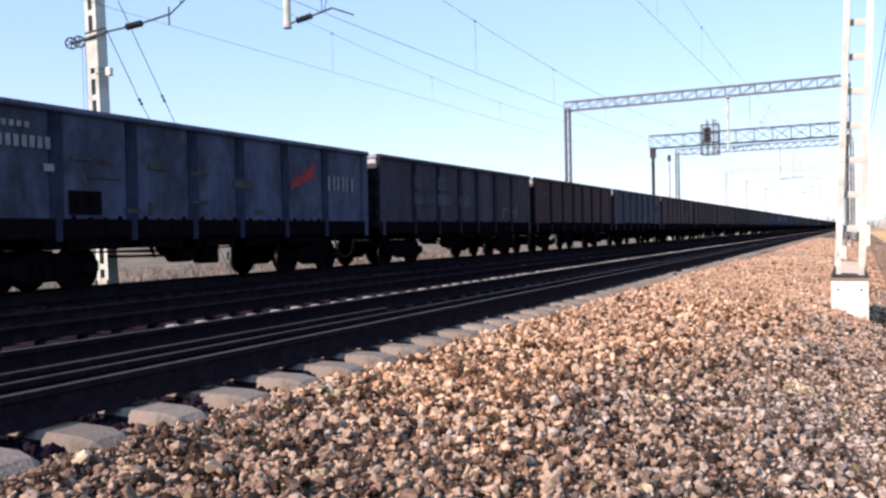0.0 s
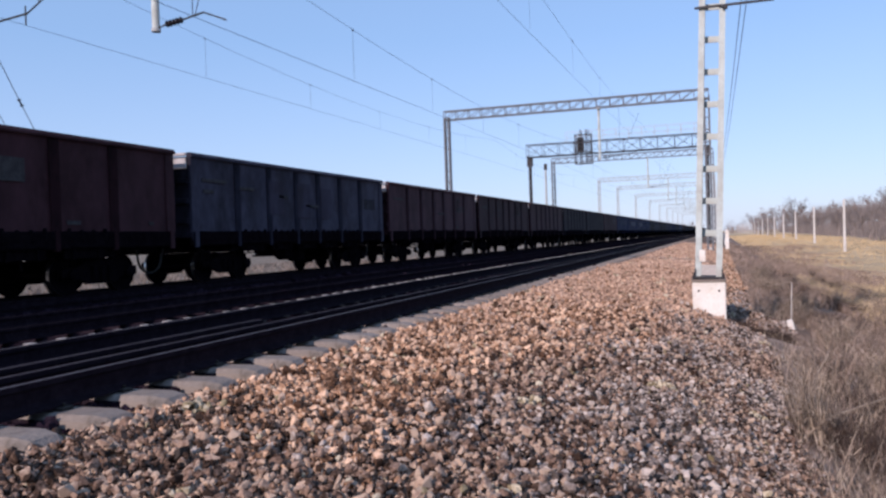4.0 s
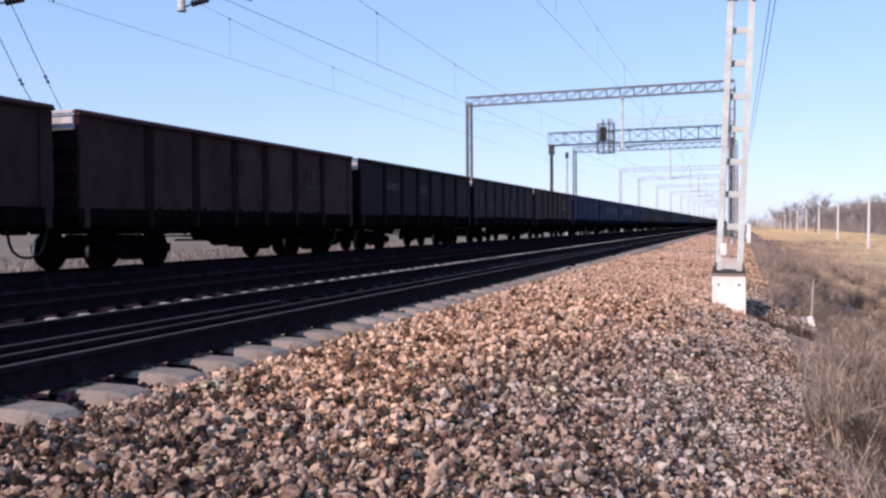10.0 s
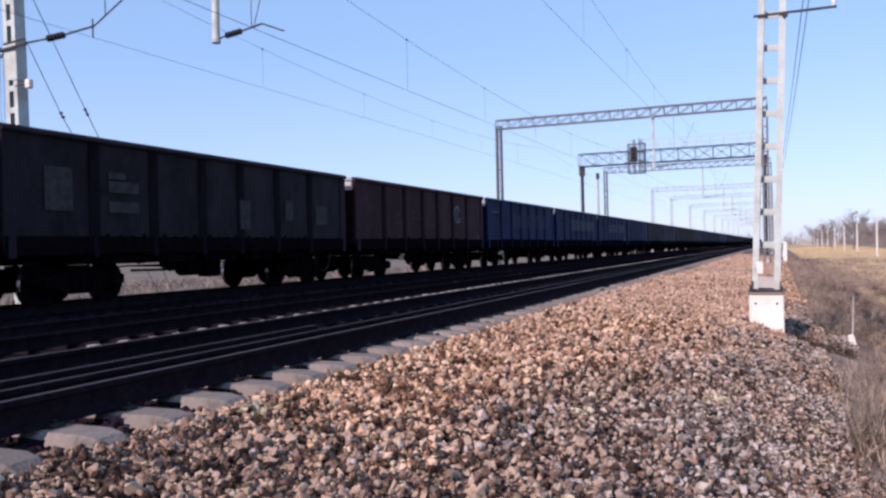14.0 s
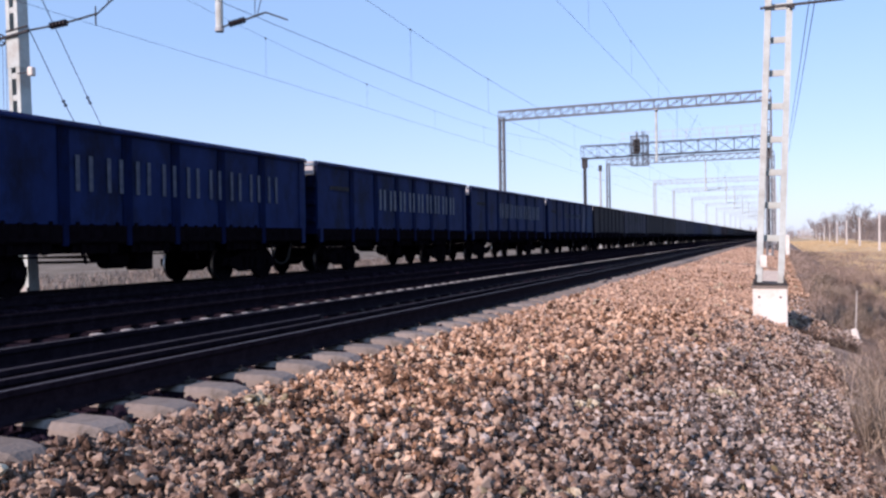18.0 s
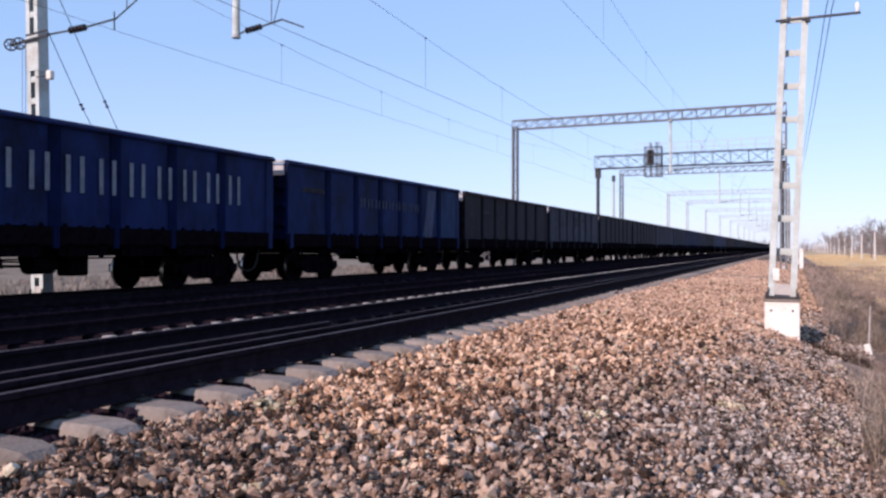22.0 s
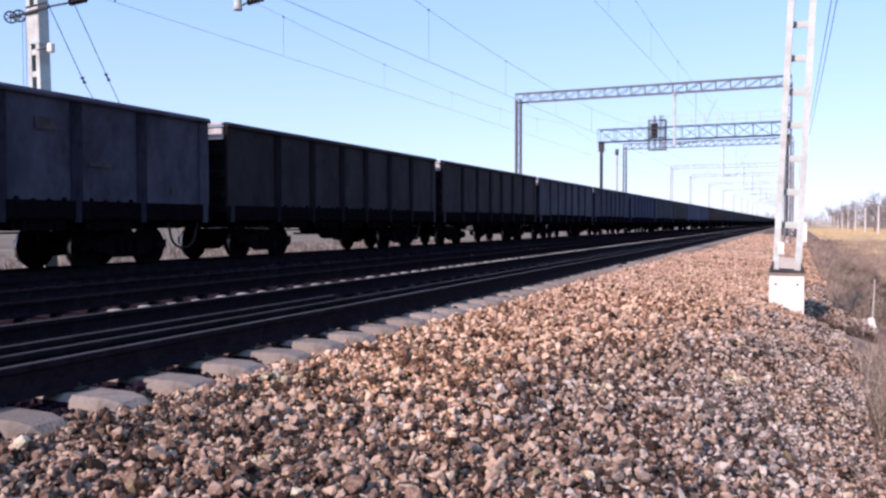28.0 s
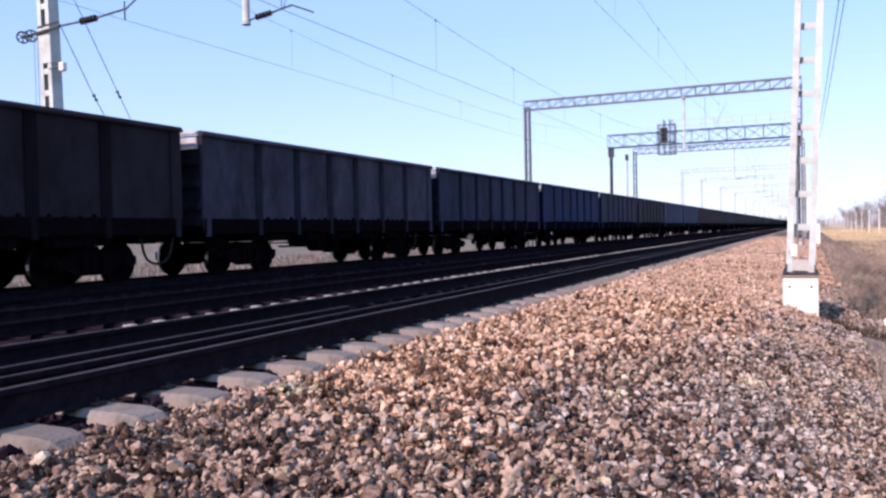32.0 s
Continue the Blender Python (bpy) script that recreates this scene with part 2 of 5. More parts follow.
def paint(name, dark, light, rust, rub=1.1, gloss=0.65, spec=0.07):
    """Faded wagon paint: dusty, streaked downwards, with rust."""
    m = material(name, [dark, light], 0.7, rough=gloss, bump=0.06, fine=5, stain=rust, stain_scale=rub, stretch=(1, 1, 0.6), spec=spec)
    dust = m.node_tree.nodes["Principled BSDF"].inputs
    dust["Sheen Weight"].default_value, dust["Sheen Roughness"].default_value, dust["Sheen Tint"].default_value = 0.04, 0.35, (1.0, 0.86, 0.95, 1)
    return m


# ---------------------------------------------------------------- mesh helpers
def box(bm, x0, x1, y0, y1, z0, z1, bevel=0.0, top=1.0):
    """A box; top: how much of its width in x and y its upper face keeps."""
    cx, cy = (x0 + x1) / 2, (y0 + y1) / 2
    vs = [bm.verts.new((cx + (x - cx) * k, cy + (y - cy) * k, z)) for z, k in ((z0, 1.0), (z1, top)) for x, y in ((x0, y0), (x1, y0), (x1, y1), (x0, y1))]
    fs = [bm.faces.new([vs[i] for i in f]) for f in ((3, 2, 1, 0), (4, 5, 6, 7), (0, 1, 5, 4), (1, 2, 6, 5), (2, 3, 7, 6), (3, 0, 4, 7))]
    if bevel:
        es = {e for f in fs for e in f.edges}
        bmesh.ops.bevel(bm, geom=list(es), offset=bevel, segments=1, affect="EDGES")
    return bm


def rod(bm, a, b, r0, r1=None, n=8, caps=True):
    """A tapered round bar from a to b."""
    a, b = Vector(a), Vector(b)
    r1 = r0 if r1 is None else r1
    d = (b - a).normalized()
    u = d.orthogonal().normalized()
    v = d.cross(u)
    ring = [[bm.verts.new(p + (u * math.cos(k) + v * math.sin(k)) * r) for k in (2 * math.pi * i / n for i in range(n))] for p, r in ((a, r0), (b, r1))]
    for i in range(n):
        bm.faces.new((ring[0][i], ring[0][(i + 1) % n], ring[1][(i + 1) % n], ring[1][i]))
    if caps:
        bm.faces.new(ring[0][::-1]), bm.faces.new(ring[1])
    return bm


def bar(bm, a, b, w, h=None):
    """A square bar from a to b."""
    a, b = Vector(a), Vector(b)
    h = h or w
    d = (b - a).normalized()
    u = d.cross(Vector((0, 0, 1))) if abs(d.z) < 0.99 else Vector((1, 0, 0))
    u.normalize()
    v = d.cross(u)
    vs = [bm.verts.new(p + u * w / 2 * i + v * h / 2 * j) for p in (a, b) for i, j in ((-1, -1), (1, -1), (1, 1), (-1, 1))]
    for f in ((3, 2, 1, 0), (4, 5, 6, 7), (0, 1, 5, 4), (1, 2, 6, 5), (2, 3, 7, 6), (3, 0, 4, 7)):
        bm.faces.new([vs[i] for i in f])
    return bm


def lathe(bm, a, d, profile, n=20):
    """A turned shape round the axis d from a: profile of (along, radius)."""
    a, d = Vector(a), Vector(d).normalized()
    u = d.orthogonal().normalized()
    v = d.cross(u)
    rings = [[bm.verts.new(a + d * s + (u * math.cos(k) + v * math.sin(k)) * r) for k in (2 * math.pi * i / n for i in range(n))] for s, r in profile]
    for p, q in zip(rings, rings[1:]):
        for i in range(n):
            bm.faces.new((p[i], p[(i + 1) % n], q[(i + 1) % n], q[i]))
    bm.faces.new(rings[0][::-1]), bm.faces.new(rings[-1])
    return bm


def tube(bm, pts, r, n=6):
    """A bent round bar through pts."""
    pts = [Vector(p) for p in pts]
    rings = []
    for i, p in enumerate(pts):
        d = (pts[min(i + 1, len(pts) - 1)] - pts[max(i - 1, 0)]).normalized()
        u = d.cross(Vector((1, 0.01, 0.02))).normalized()
        v = d.cross(u)
        rings.append([bm.verts.new(p + (u * math.cos(k) + v * math.sin(k)) * r) for k in (2 * math.pi * j / n for j in range(n))])
    for p, q in zip(rings, rings[1:]):
        for i in range(n):
            bm.faces.new((p[i], p[(i + 1) % n], q[(i + 1) % n], q[i]))
    return bm


def data(bm, mat, name="mesh"):
    me = bpy.data.meshes.new(name)
    bmesh.ops.recalc_face_normals(bm, faces=bm.faces)
    bm.to_mesh(me)
    bm.free()
    for m in mat if isinstance(mat, (list, tuple)) else [mat]:
        me.materials.append(m)
    return me


def part(name, bm, mat, parent=None, label="", at=None):
    """Links a bmesh or a finished mesh as one object under a thing or a part."""
    ob = new(name, data(bm, mat, name) if isinstance(bm, bmesh.types.BMesh) else bm)
    if parent:
        ob.parent = parent
    if at is not None:
        ob.matrix_basis = at if isinstance(at, Matrix) else pose(*at)
    return tagged(ob, label)


def thing(name, label, category, m=None, group="", kind=""):
    ob = new(name)
    ob.empty_display_size = 0.2
    if m is not None:
        ob.matrix_basis = m
    return tagged(ob, label, category, group, kind)


def arrays(name, verts, faces, mat, smooth=False):
    """A mesh from arrays of corners and of triangles or quads."""
    me = bpy.data.meshes.new(name)
    verts, faces = np.asarray(verts, np.float32), np.asarray(faces, np.int32)
    n, k = faces.shape
    me.vertices.add(len(verts)), me.loops.add(n * k), me.polygons.add(n)
    me.vertices.foreach_set("co", verts.ravel())
    me.loops.foreach_set("vertex_index", faces.ravel())
    me.polygons.foreach_set("loop_start", np.arange(0, n * k, k, dtype=np.int32))
    me.update(calc_edges=True)
    me.shade_flat()
    me.materials.append(mat)
    return me


B = bmesh.new

# ---------------------------------------------------------------- ground
PROFILE = [(-3000, -1.0), (-60, -1.0), (-24, -0.85), (-19.0, -0.60), (-17.6, -0.40), (-16.9, -0.29), (-13.2, -0.28), (-12.2, -0.34), (-11.4, -0.33),
           (-8.2, -0.33), (-7.2, -0.26), (-6.3, -0.05), (-3.75, -0.06), (-3.55, -0.095), (-3.42, -0.085), (-3.25, -0.075), (-3.0, -0.11), (-2.6, -0.145), (-1.5, -0.24), (-0.44, -0.38), (0.1, -0.56), (0.5, -0.78),
           (1.3, -1.10), (2.5, -1.42), (5.0, -1.68), (9.0, -1.80), (60, -1.8), (3000, -1.8)]
PX, PZ = [p[0] for p in PROFILE], [p[1] for p in PROFILE]


def level(x, y=0.0):
    """Height of the ground, with its unevenness."""
    z = float(np.interp(x, PX, PZ))
    rough_side = min(1.0, max(0.0, (x - 0.2) / 2.0)) if x > 0 else min(1.0, max(0.0, (-17.5 - x) / 4))
    z += 0.16 * rough_side * noise.noise(Vector((x * 0.35, y * 0.3, 0)))
    if x > 2.5:                                       # the field dips near by and rises again further on
        z += min(1.0, (x - 2.5) / 9) * (-0.95 * min(1.0, max(0.0, (112 - y) / 45)) + 0.5 * min(1.0, max(0.0, (y - 100) / 60)))
    if 0.0 < x < 1.7 and 13.0 < y < 18.5:             # a bank of spilled stones runs down from the mast, with a hollow before it
        run_in = min(1.0, x / 0.25) * min(1.0, (1.7 - x) / 0.35)
        z += run_in * (0.17 * math.exp(-((y - 15.95 - 0.62 * (x - 0.2)) / 0.34) ** 2) - 0.13 * math.exp(-((y - 15.05 - 0.62 * (x - 0.2)) / 0.36) ** 2))
    if -3.2 < x < 1.0:
        z += 0.035 * noise.noise(Vector((x * 1.3, y * 0.9, 4))) + 0.02 * noise.noise(Vector((x * 4, y * 4, 9)))
    return z


def strip(name, xs, ys, mat, label, kind="structure"):
    v = []
    for y in ys:
        for x in xs:
            wob = {4.2: 1.1, 0.6: 0.1, -17.6: 0.3}.get(x, 0.0) if abs(y) < 300 else 0.0
            e = x + wob * (noise.noise(Vector((x, y * 0.45, 1))) + 0.5 * noise.noise(Vector((x, y * 1.3, 2))))
            v.append((e, y, level(e, y)))
    w = len(xs)
    f = [(j * w + i, j * w + i + 1, (j + 1) * w + i + 1, (j + 1) * w + i) for j in range(len(ys) - 1) for i in range(w - 1)]
    ob = new(name, arrays(name, v, f, mat))
    return tagged(ob, label, name.replace("_", " "), kind=kind)


YS = sorted({*np.arange(-30, 60, 0.5).round(2).tolist(), *np.arange(13, 18.5, 0.125).round(3).tolist(), *np.arange(60, 300, 5.0).tolist(), *np.arange(300, 3001, 100.0).tolist(), -3000.0, -800.0, -200.0, -80.0})
XS_FIELD = [-3000, -900, -300, -120, -60, -40, -30, -24, -21, -19, -18.2, -17.6]
XS_DARK = [-17.6, -16.9, -15.1, -13.2, -12.2, -11.4, -9.8, -8.2, -7.2, -6.3, -4.8, -3.8, -3.55]
XS_BED = [-3.55, -3.42, -3.25] + np.arange(-3.0, 0.71, 0.2).round(2).tolist()
XS_SLOPE = [0.6, 0.9, 1.2, 1.6, 2, 2.5, 3, 3.6, 4.2]
XS_RIGHT = [4.2, 5, 6, 7.5, 9, 11, 14, 18, 24, 32, 45, 60, 120, 300, 900, 3000]
ground = strip("ground", XS_FIELD, YS, M["far_soil"], "dry straw-coloured open ground beyond the railway embankment")
strip("ground", XS_RIGHT, YS, M["soil"], "dry straw-coloured grassland sloping down from the ballast")
strip("ground", XS_SLOPE, YS, M["slope"], "bare brown earth of the embankment slope under dry weeds")
dark_bed = strip("ballast", XS_DARK, YS, M["bed_dark"], "coal-dusted ballast under and between the tracks, shade in its colour")
bed = strip("ballast", XS_BED, YS, M["bed"], "crushed-stone ballast bed, tan and grey, under the tracks")

def broken_stone(g, n=12):
    """Corners and triangles of one angular stone: the hull of a few points on a ball."""
    bm = bmesh.new()
    for _ in range(n):
        bm.verts.new(Vector(g.normal(size=3)).normalized() * g.uniform(0.9, 1.12))
    bmesh.ops.convex_hull(bm, input=bm.verts)
    bmesh.ops.triangulate(bm, faces=bm.faces)
    bm.verts.index_update()
    made = np.array([v.co[:] for v in bm.verts]), np.array([[v.index for v in f.verts] for f in bm.faces])
    bm.free()
    return made


shapes = [broken_stone(np.random.default_rng(900 + k)) for k in range(160)]
shapes = [h for h in shapes if h[0].shape == (12, 3) and h[1].shape == (20, 3)][:48]
STONE_V, STONE_F = np.stack([h[0] for h in shapes]), np.stack([h[1] for h in shapes])


def pebbles(centres, sizes, seed):
    """Corners and triangles of angular broken stones at the centres."""
    g = np.random.default_rng(seed)
    n = len(centres)
    pick = g.integers(0, len(STONE_V), n)
    v = STONE_V[pick] * g.uniform(0.55, 1.25, (n, 1, 3))
    q = g.normal(size=(n, 4))
    q /= np.linalg.norm(q, axis=1, keepdims=True)
    w, x, y, z = q.T
    r = np.stack([1 - 2 * (y * y + z * z), 2 * (x * y - w * z), 2 * (x * z + w * y), 2 * (x * y + w * z), 1 - 2 * (x * x + z * z), 2 * (y * z - w * x), 2 * (x * z - w * y), 2 * (y * z + w * x), 1 - 2 * (x * x + y * y)], -1).reshape(n, 3, 3)
    v = np.einsum("nij,nkj->nki", r, v) * np.asarray(sizes)[:, None, None] / 2
    v = v + np.asarray(centres)[:, None]
    f = STONE_F[pick] + 12 * np.arange(n)[:, None, None]
    return v.reshape(-1, 3), f.reshape(-1, 3)


def scatter(x0, x1, y0, y1, pitch, grow, keep, seed, over=1.2, lift=0.12, stack=0.0):
    """Stones over a stretch of the ballast: pitch is their spacing near by, which grows with the distance."""
    g = np.random.default_rng(seed)
    cs, ss, y = [], [], y0
    while y < y1:
        p = pitch * max(1.0, (y / 5.0)) ** grow
        for x in np.arange(x0, x1, p):
            a, b = x + g.uniform(-0.5, 0.5) * p, y + g.uniform(-0.5, 0.5) * p
            if keep(a, b):
                s = p * over * min(1.8, math.exp(g.normal(0, 0.34)))
                cs.append((a, b, level(a, b) + s * (stack + lift * g.uniform(-1, 2.4)))), ss.append(s)
        y += p
    return cs, ss


# ---------------------------------------------------------------- tracks
RAIL_PROFILE = [(-0.075, 0), (0.075, 0), (0.075, 0.012), (0.02, 0.032), (0.009, 0.05), (0.009, 0.13), (0.037, 0.145), (0.037, 0.176), (0.028, 0.182), (0.010, 0.183), (-0.028, 0.182), (-0.037, 0.176), (-0.037, 0.145), (-0.009, 0.13), (-0.009, 0.05), (-0.02, 0.032), (-0.075, 0.012)]


def rail_mesh(y0, y1, head, name="rail"):
    bm = B()
    ys = [y0, y1]
    rings = [[bm.verts.new((x, y, z)) for x, z in RAIL_PROFILE] for y in ys]
    n = len(RAIL_PROFILE)
    for p, q in zip(rings, rings[1:]):
        for i in range(n):
            f = bm.faces.new((p[i], p[(i + 1) % n], q[(i + 1) % n], q[i]))
            # on the near rails this narrow strip paints the thin lit head edge
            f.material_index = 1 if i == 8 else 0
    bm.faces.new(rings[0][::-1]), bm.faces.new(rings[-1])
    # rails of the farther tracks take the near-black grime and shade tone
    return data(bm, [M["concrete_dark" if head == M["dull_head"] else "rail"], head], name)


def sleeper_mesh(mat, pale_from=0.5, slim=1.0):
    """Prestressed sleeper: sloping sides, low middle, chamfered ends. Its pale end begins at a given x; before it,
    grime and shade are in a near-black colour.
    """
    bm = B()
    xs = [(-1.35, 0.135, 0.10), (-1.31, 0.15, 0.05), (-1.25, 0.155, 0.005), (-0.55, 0.15, 0.01), (-0.35, 0.10, -0.035), (0.35, 0.10, -0.035), (0.55, 0.15, 0.01), (max(0.98, pale_from + 0.01), 0.155, 0.005), (1.20, 0.15, 0.005), (1.30, 0.138, 0.05), (1.35, 0.118, 0.10)]
    rings = []
    for i, (x, w, drop) in enumerate(xs):
        w *= slim
        zt = -0.06 if drop == 0.10 else -0.018 if drop == 0.05 else 0.0 if drop >= 0 else -0.035
        rings.append([bm.verts.new(p) for p in ((x, -w - 0.03, -0.2), (x, w + 0.03, -0.2), (x, w + 0.012, zt - 0.085), (x, w - 0.006, zt - 0.032), (x, w - 0.048, zt), (x, -w + 0.048, zt), (x, -w + 0.006, zt - 0.032), (x, -w - 0.012, zt - 0.085))])
    for p, q in zip(rings, rings[1:]):
        for i in range(8):
            f = bm.faces.new((p[i], p[(i + 1) % 8], q[(i + 1) % 8], q[i]))
            f.material_index = 0 if p[0].co.x > (0.9 if i in (1, 2, 6, 7) and pale_from < 0.9 else pale_from) else 1
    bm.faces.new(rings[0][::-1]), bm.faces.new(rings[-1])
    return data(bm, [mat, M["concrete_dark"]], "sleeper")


def fastening_mesh():
    """Clips and bolts on both sides of a rail's foot."""
    bm = B()
    for s in (-1, 1):
        box(bm, s * 0.09 - 0.035, s * 0.09 + 0.035, -0.05, 0.05, 0.004, 0.024, 0.006)
        rod(bm, (s * 0.09, 0, 0.02), (s * 0.09, 0, 0.045), 0.011, n=6)
    return data(bm, M["clip"], "rail_fastening")


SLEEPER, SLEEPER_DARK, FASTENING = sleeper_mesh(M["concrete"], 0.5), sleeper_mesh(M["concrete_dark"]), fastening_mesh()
# pale tips paint the sunlit ends that show above the near rail
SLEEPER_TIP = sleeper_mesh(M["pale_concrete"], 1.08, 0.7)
PITCH, FIRST = 0.5435, 3.34


def track(cx, z, first, count_back, count, head, mesh, fastened, label, dark_first=0):
    t = thing("railway_track", label, "railway track", pose(cx, 0, z), kind="structure")
    for s in (-1, 1):
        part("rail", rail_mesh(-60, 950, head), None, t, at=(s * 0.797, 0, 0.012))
    for k in range(-count_back, count):
        # the middle track's first sleepers are near black throughout
        sl = part("sleeper", SLEEPER_DARK if mesh == SLEEPER_TIP and k < dark_first else mesh, None, t, at=(random.uniform(-0.025, 0.025), first + PITCH * k + random.uniform(-0.012, 0.012), random.uniform(-0.008, 0.006) + (min(0.008, max(0.0, (first + PITCH * k - 14) * 0.002)) if dark_first else 0.0), 0, 0, random.uniform(-0.8, 0.8)))
        if 0 <= k < fastened:
            for s in (-1, 1):
                part("rail_fastening", FASTENING, None, sl, at=(s * 0.797, 0, 0))
    far = B()
    for k in range(count, 1500):
        y = first + PITCH * k
        if y > 320:
            break
        box(far, 0.85 if mesh == SLEEPER else 1.10, 1.33, y - 0.12, y + 0.12, -0.2, -0.005 if mesh == SLEEPER else 0.0)
    tagged(part("far_sleepers", far, {SLEEPER: M["concrete"], SLEEPER_TIP: M["pale_concrete"]}.get(mesh, M["concrete_dark"]), t), kind="stuff")
    return t


NEAR_X, MID_X, TRAIN_X = -4.70, -9.50, -15.12
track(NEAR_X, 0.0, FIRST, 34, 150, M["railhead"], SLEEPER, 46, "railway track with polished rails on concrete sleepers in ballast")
track(MID_X, -0.194, 3.1, 30, 110, M["dull_head"], SLEEPER_TIP, 0, "middle railway track with near-black rails on concrete sleepers, pale at tips", 9)
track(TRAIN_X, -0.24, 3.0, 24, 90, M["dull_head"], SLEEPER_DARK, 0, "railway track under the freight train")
for x, y0, y1 in ((-4.27, -30, 60), (-4.60, -30, 7.4)):
    spare = thing("spare_rail", "loose rusty rail lying on the sleepers between the rails", "rail", pose(x, 0, 0.006), "spare rails")
    part("rail_length", rail_mesh(y0, y1, M["spare_head"]), None, spare)
    for y in np.arange(y0 + 25, y1, 12.5).tolist():
        part("joint_bar", box(B(), 0.012, 0.032, y - 0.3, y + 0.3, 0.045, 0.135, 0.006), M["rail"], spare, "bolted rusty joint bar")


# stones of the shoulder, of the track and of the shaded beds
def clear_of_foundation(x, y):
    return not (-0.5 < x < 0.2 and 14.15 < y < 14.75) and x < 0.72 + 0.3 * noise.noise(Vector((3.0, y * 0.6, x * 0.5))) + 0.12 * noise.noise(Vector((8.0, y * 3, x * 3)))


def between_sleepers(x, y):
    k = (y - FIRST) / PITCH
    return abs(k - round(k)) * PITCH > (0.17 if x > -4.0 else 0.12) and abs(x - NEAR_X - 0.797) > 0.06 and abs(x - NEAR_X + 0.797) > 0.06


def edge_gap(x, y):
    k = (y - FIRST) / PITCH
    return abs(k - round(k)) * PITCH > 0.155


def tan_zone(x, y):
    """Tan stones lie along the track from a few metres on, in a band that widens."""
    reach = -2.15 + 0.15 * (y - 4.4) - x + 0.8 * noise.noise(Vector((x * 0.7, y * 0.4, 2)))
    return min(reach, (y - 4.15 + 0.25 * (x + 2.6)) * 0.8) > random.uniform(-0.5, 0.6)


def kind_of_stone(x, y):
    if noise.noise(Vector((x * 2.6, y * 2.2, 31))) > 0.56 or random.random() < 0.012:
        return "ballast_pale"
    if x < 0.1 and y > 12 + 4 * noise.noise(Vector((x * 0.5, y * 0.3, 5))) + random.uniform(-2.5, 2.5) and random.random() < 0.8:
        return "ballast_fine"
    if tan_zone(x, y):
        return "ballast_tan"
    grey = 0.16 + 0.26 * (x + 1.3) + 0.8 * noise.noise(Vector((x * 0.9, y * 0.6, 17)))
    return "ballast_grey" if random.random() < grey else "ballast"


def coarse(x, y):
    return x < -0.75 + 0.05 * y + 0.9 * max(0.0, 5.8 - y) + 0.7 * noise.noise(Vector((x * 0.8, y * 0.5, 12))) and clear_of_foundation(x, y)


def finer(x, y):
    return not coarse(x, y) and clear_of_foundation(x, y)


cs, ss = scatter(-3.34, 0.6, 2.0, 27, 0.0285, 0.25, coarse, 11, over=1.2, lift=0.34)
for more in (scatter(-2.4, 0.95, 2.0, 27, 0.0205, 0.43, finer, 10, over=1.16, lift=0.30),
             scatter(-3.2, 0.95, 27, 80, 0.052, 0.12, clear_of_foundation, 14, over=1.0, lift=0.1),
             scatter(0.15, 1.35, 15.2, 17.4, 0.036, 0.0, lambda x, y: abs(y - 15.95 - 0.62 * (x - 0.2)) < 0.4, 15, over=1.15, lift=0.2),
             scatter(-3.4, 0.95, -12, 2.0, 0.055, 0.0, clear_of_foundation, 16, over=1.1),
             scatter(-3.2, 0.6, 2.0, 16, 0.049, 0.20, coarse, 21, over=0.85, lift=0.34, stack=0.28),
             scatter(-2.4, 0.85, 2.0, 13, 0.036, 0.36, finer, 22, over=0.76, lift=0.3, stack=0.3),
             scatter(-3.56, -3.3, 1.5, 14, 0.036, 0.3, edge_gap, 18, over=1.15, lift=0.25),
             scatter(-3.46, -3.26, 1.5, 20, 0.036, 0.2, lambda x, y: x > -3.385 + 0.1 * noise.noise(Vector((x * 6, y * 4, 1))), 19, over=1.15, lift=0.3)):
    cs, ss = cs + more[0], ss + more[1]
order = sorted(range(len(cs)), key=lambda i: cs[i][0] ** 2 * 0.8 + (cs[i][1] - 2.6) ** 2)
near_ids = set(order[:280])
lots = {"ballast": [], "ballast_tan": [], "ballast_grey": [], "ballast_fine": [], "ballast_pale": []}
for i in range(len(cs)):
    if i not in near_ids:
        lots[kind_of_stone(*cs[i][:2])].append(i)
for key, ids in lots.items():
    v, f = pebbles([cs[i] for i in ids], [ss[i] for i in ids], 3)
    tagged(part("stones", arrays("stones", v, f, M[key]), None, bed), "angular broken stones of the ballast shoulder", kind="stuff")
stone_meshes = [arrays("stone", *pebbles([(0, 0, 0)], [1.0], 40 + k), M["ballast" if k % 4 else "ballast_grey"]) for k in range(12)]
for i in order[:280]:
    part("stone", stone_meshes[i % 12], None, bed, at=Matrix.Translation(cs[i]) @ pose(0, 0, 0, random.uniform(0, 360), random.uniform(0, 360), 0) @ Matrix.Scale(ss[i], 4))
# dark stones paint the shade beside the rails and sleepers
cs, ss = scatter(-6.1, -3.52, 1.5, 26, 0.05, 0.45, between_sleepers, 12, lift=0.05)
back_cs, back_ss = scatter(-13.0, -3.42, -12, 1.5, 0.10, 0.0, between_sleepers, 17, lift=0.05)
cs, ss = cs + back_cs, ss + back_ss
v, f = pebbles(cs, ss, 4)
tagged(part("track_stones", arrays("track_stones", v, f, M["ballast_dark"]), None, dark_bed), "near-black stones between the sleepers, shade in their colour", kind="stuff")
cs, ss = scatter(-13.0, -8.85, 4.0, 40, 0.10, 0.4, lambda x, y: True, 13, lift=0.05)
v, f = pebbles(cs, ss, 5)
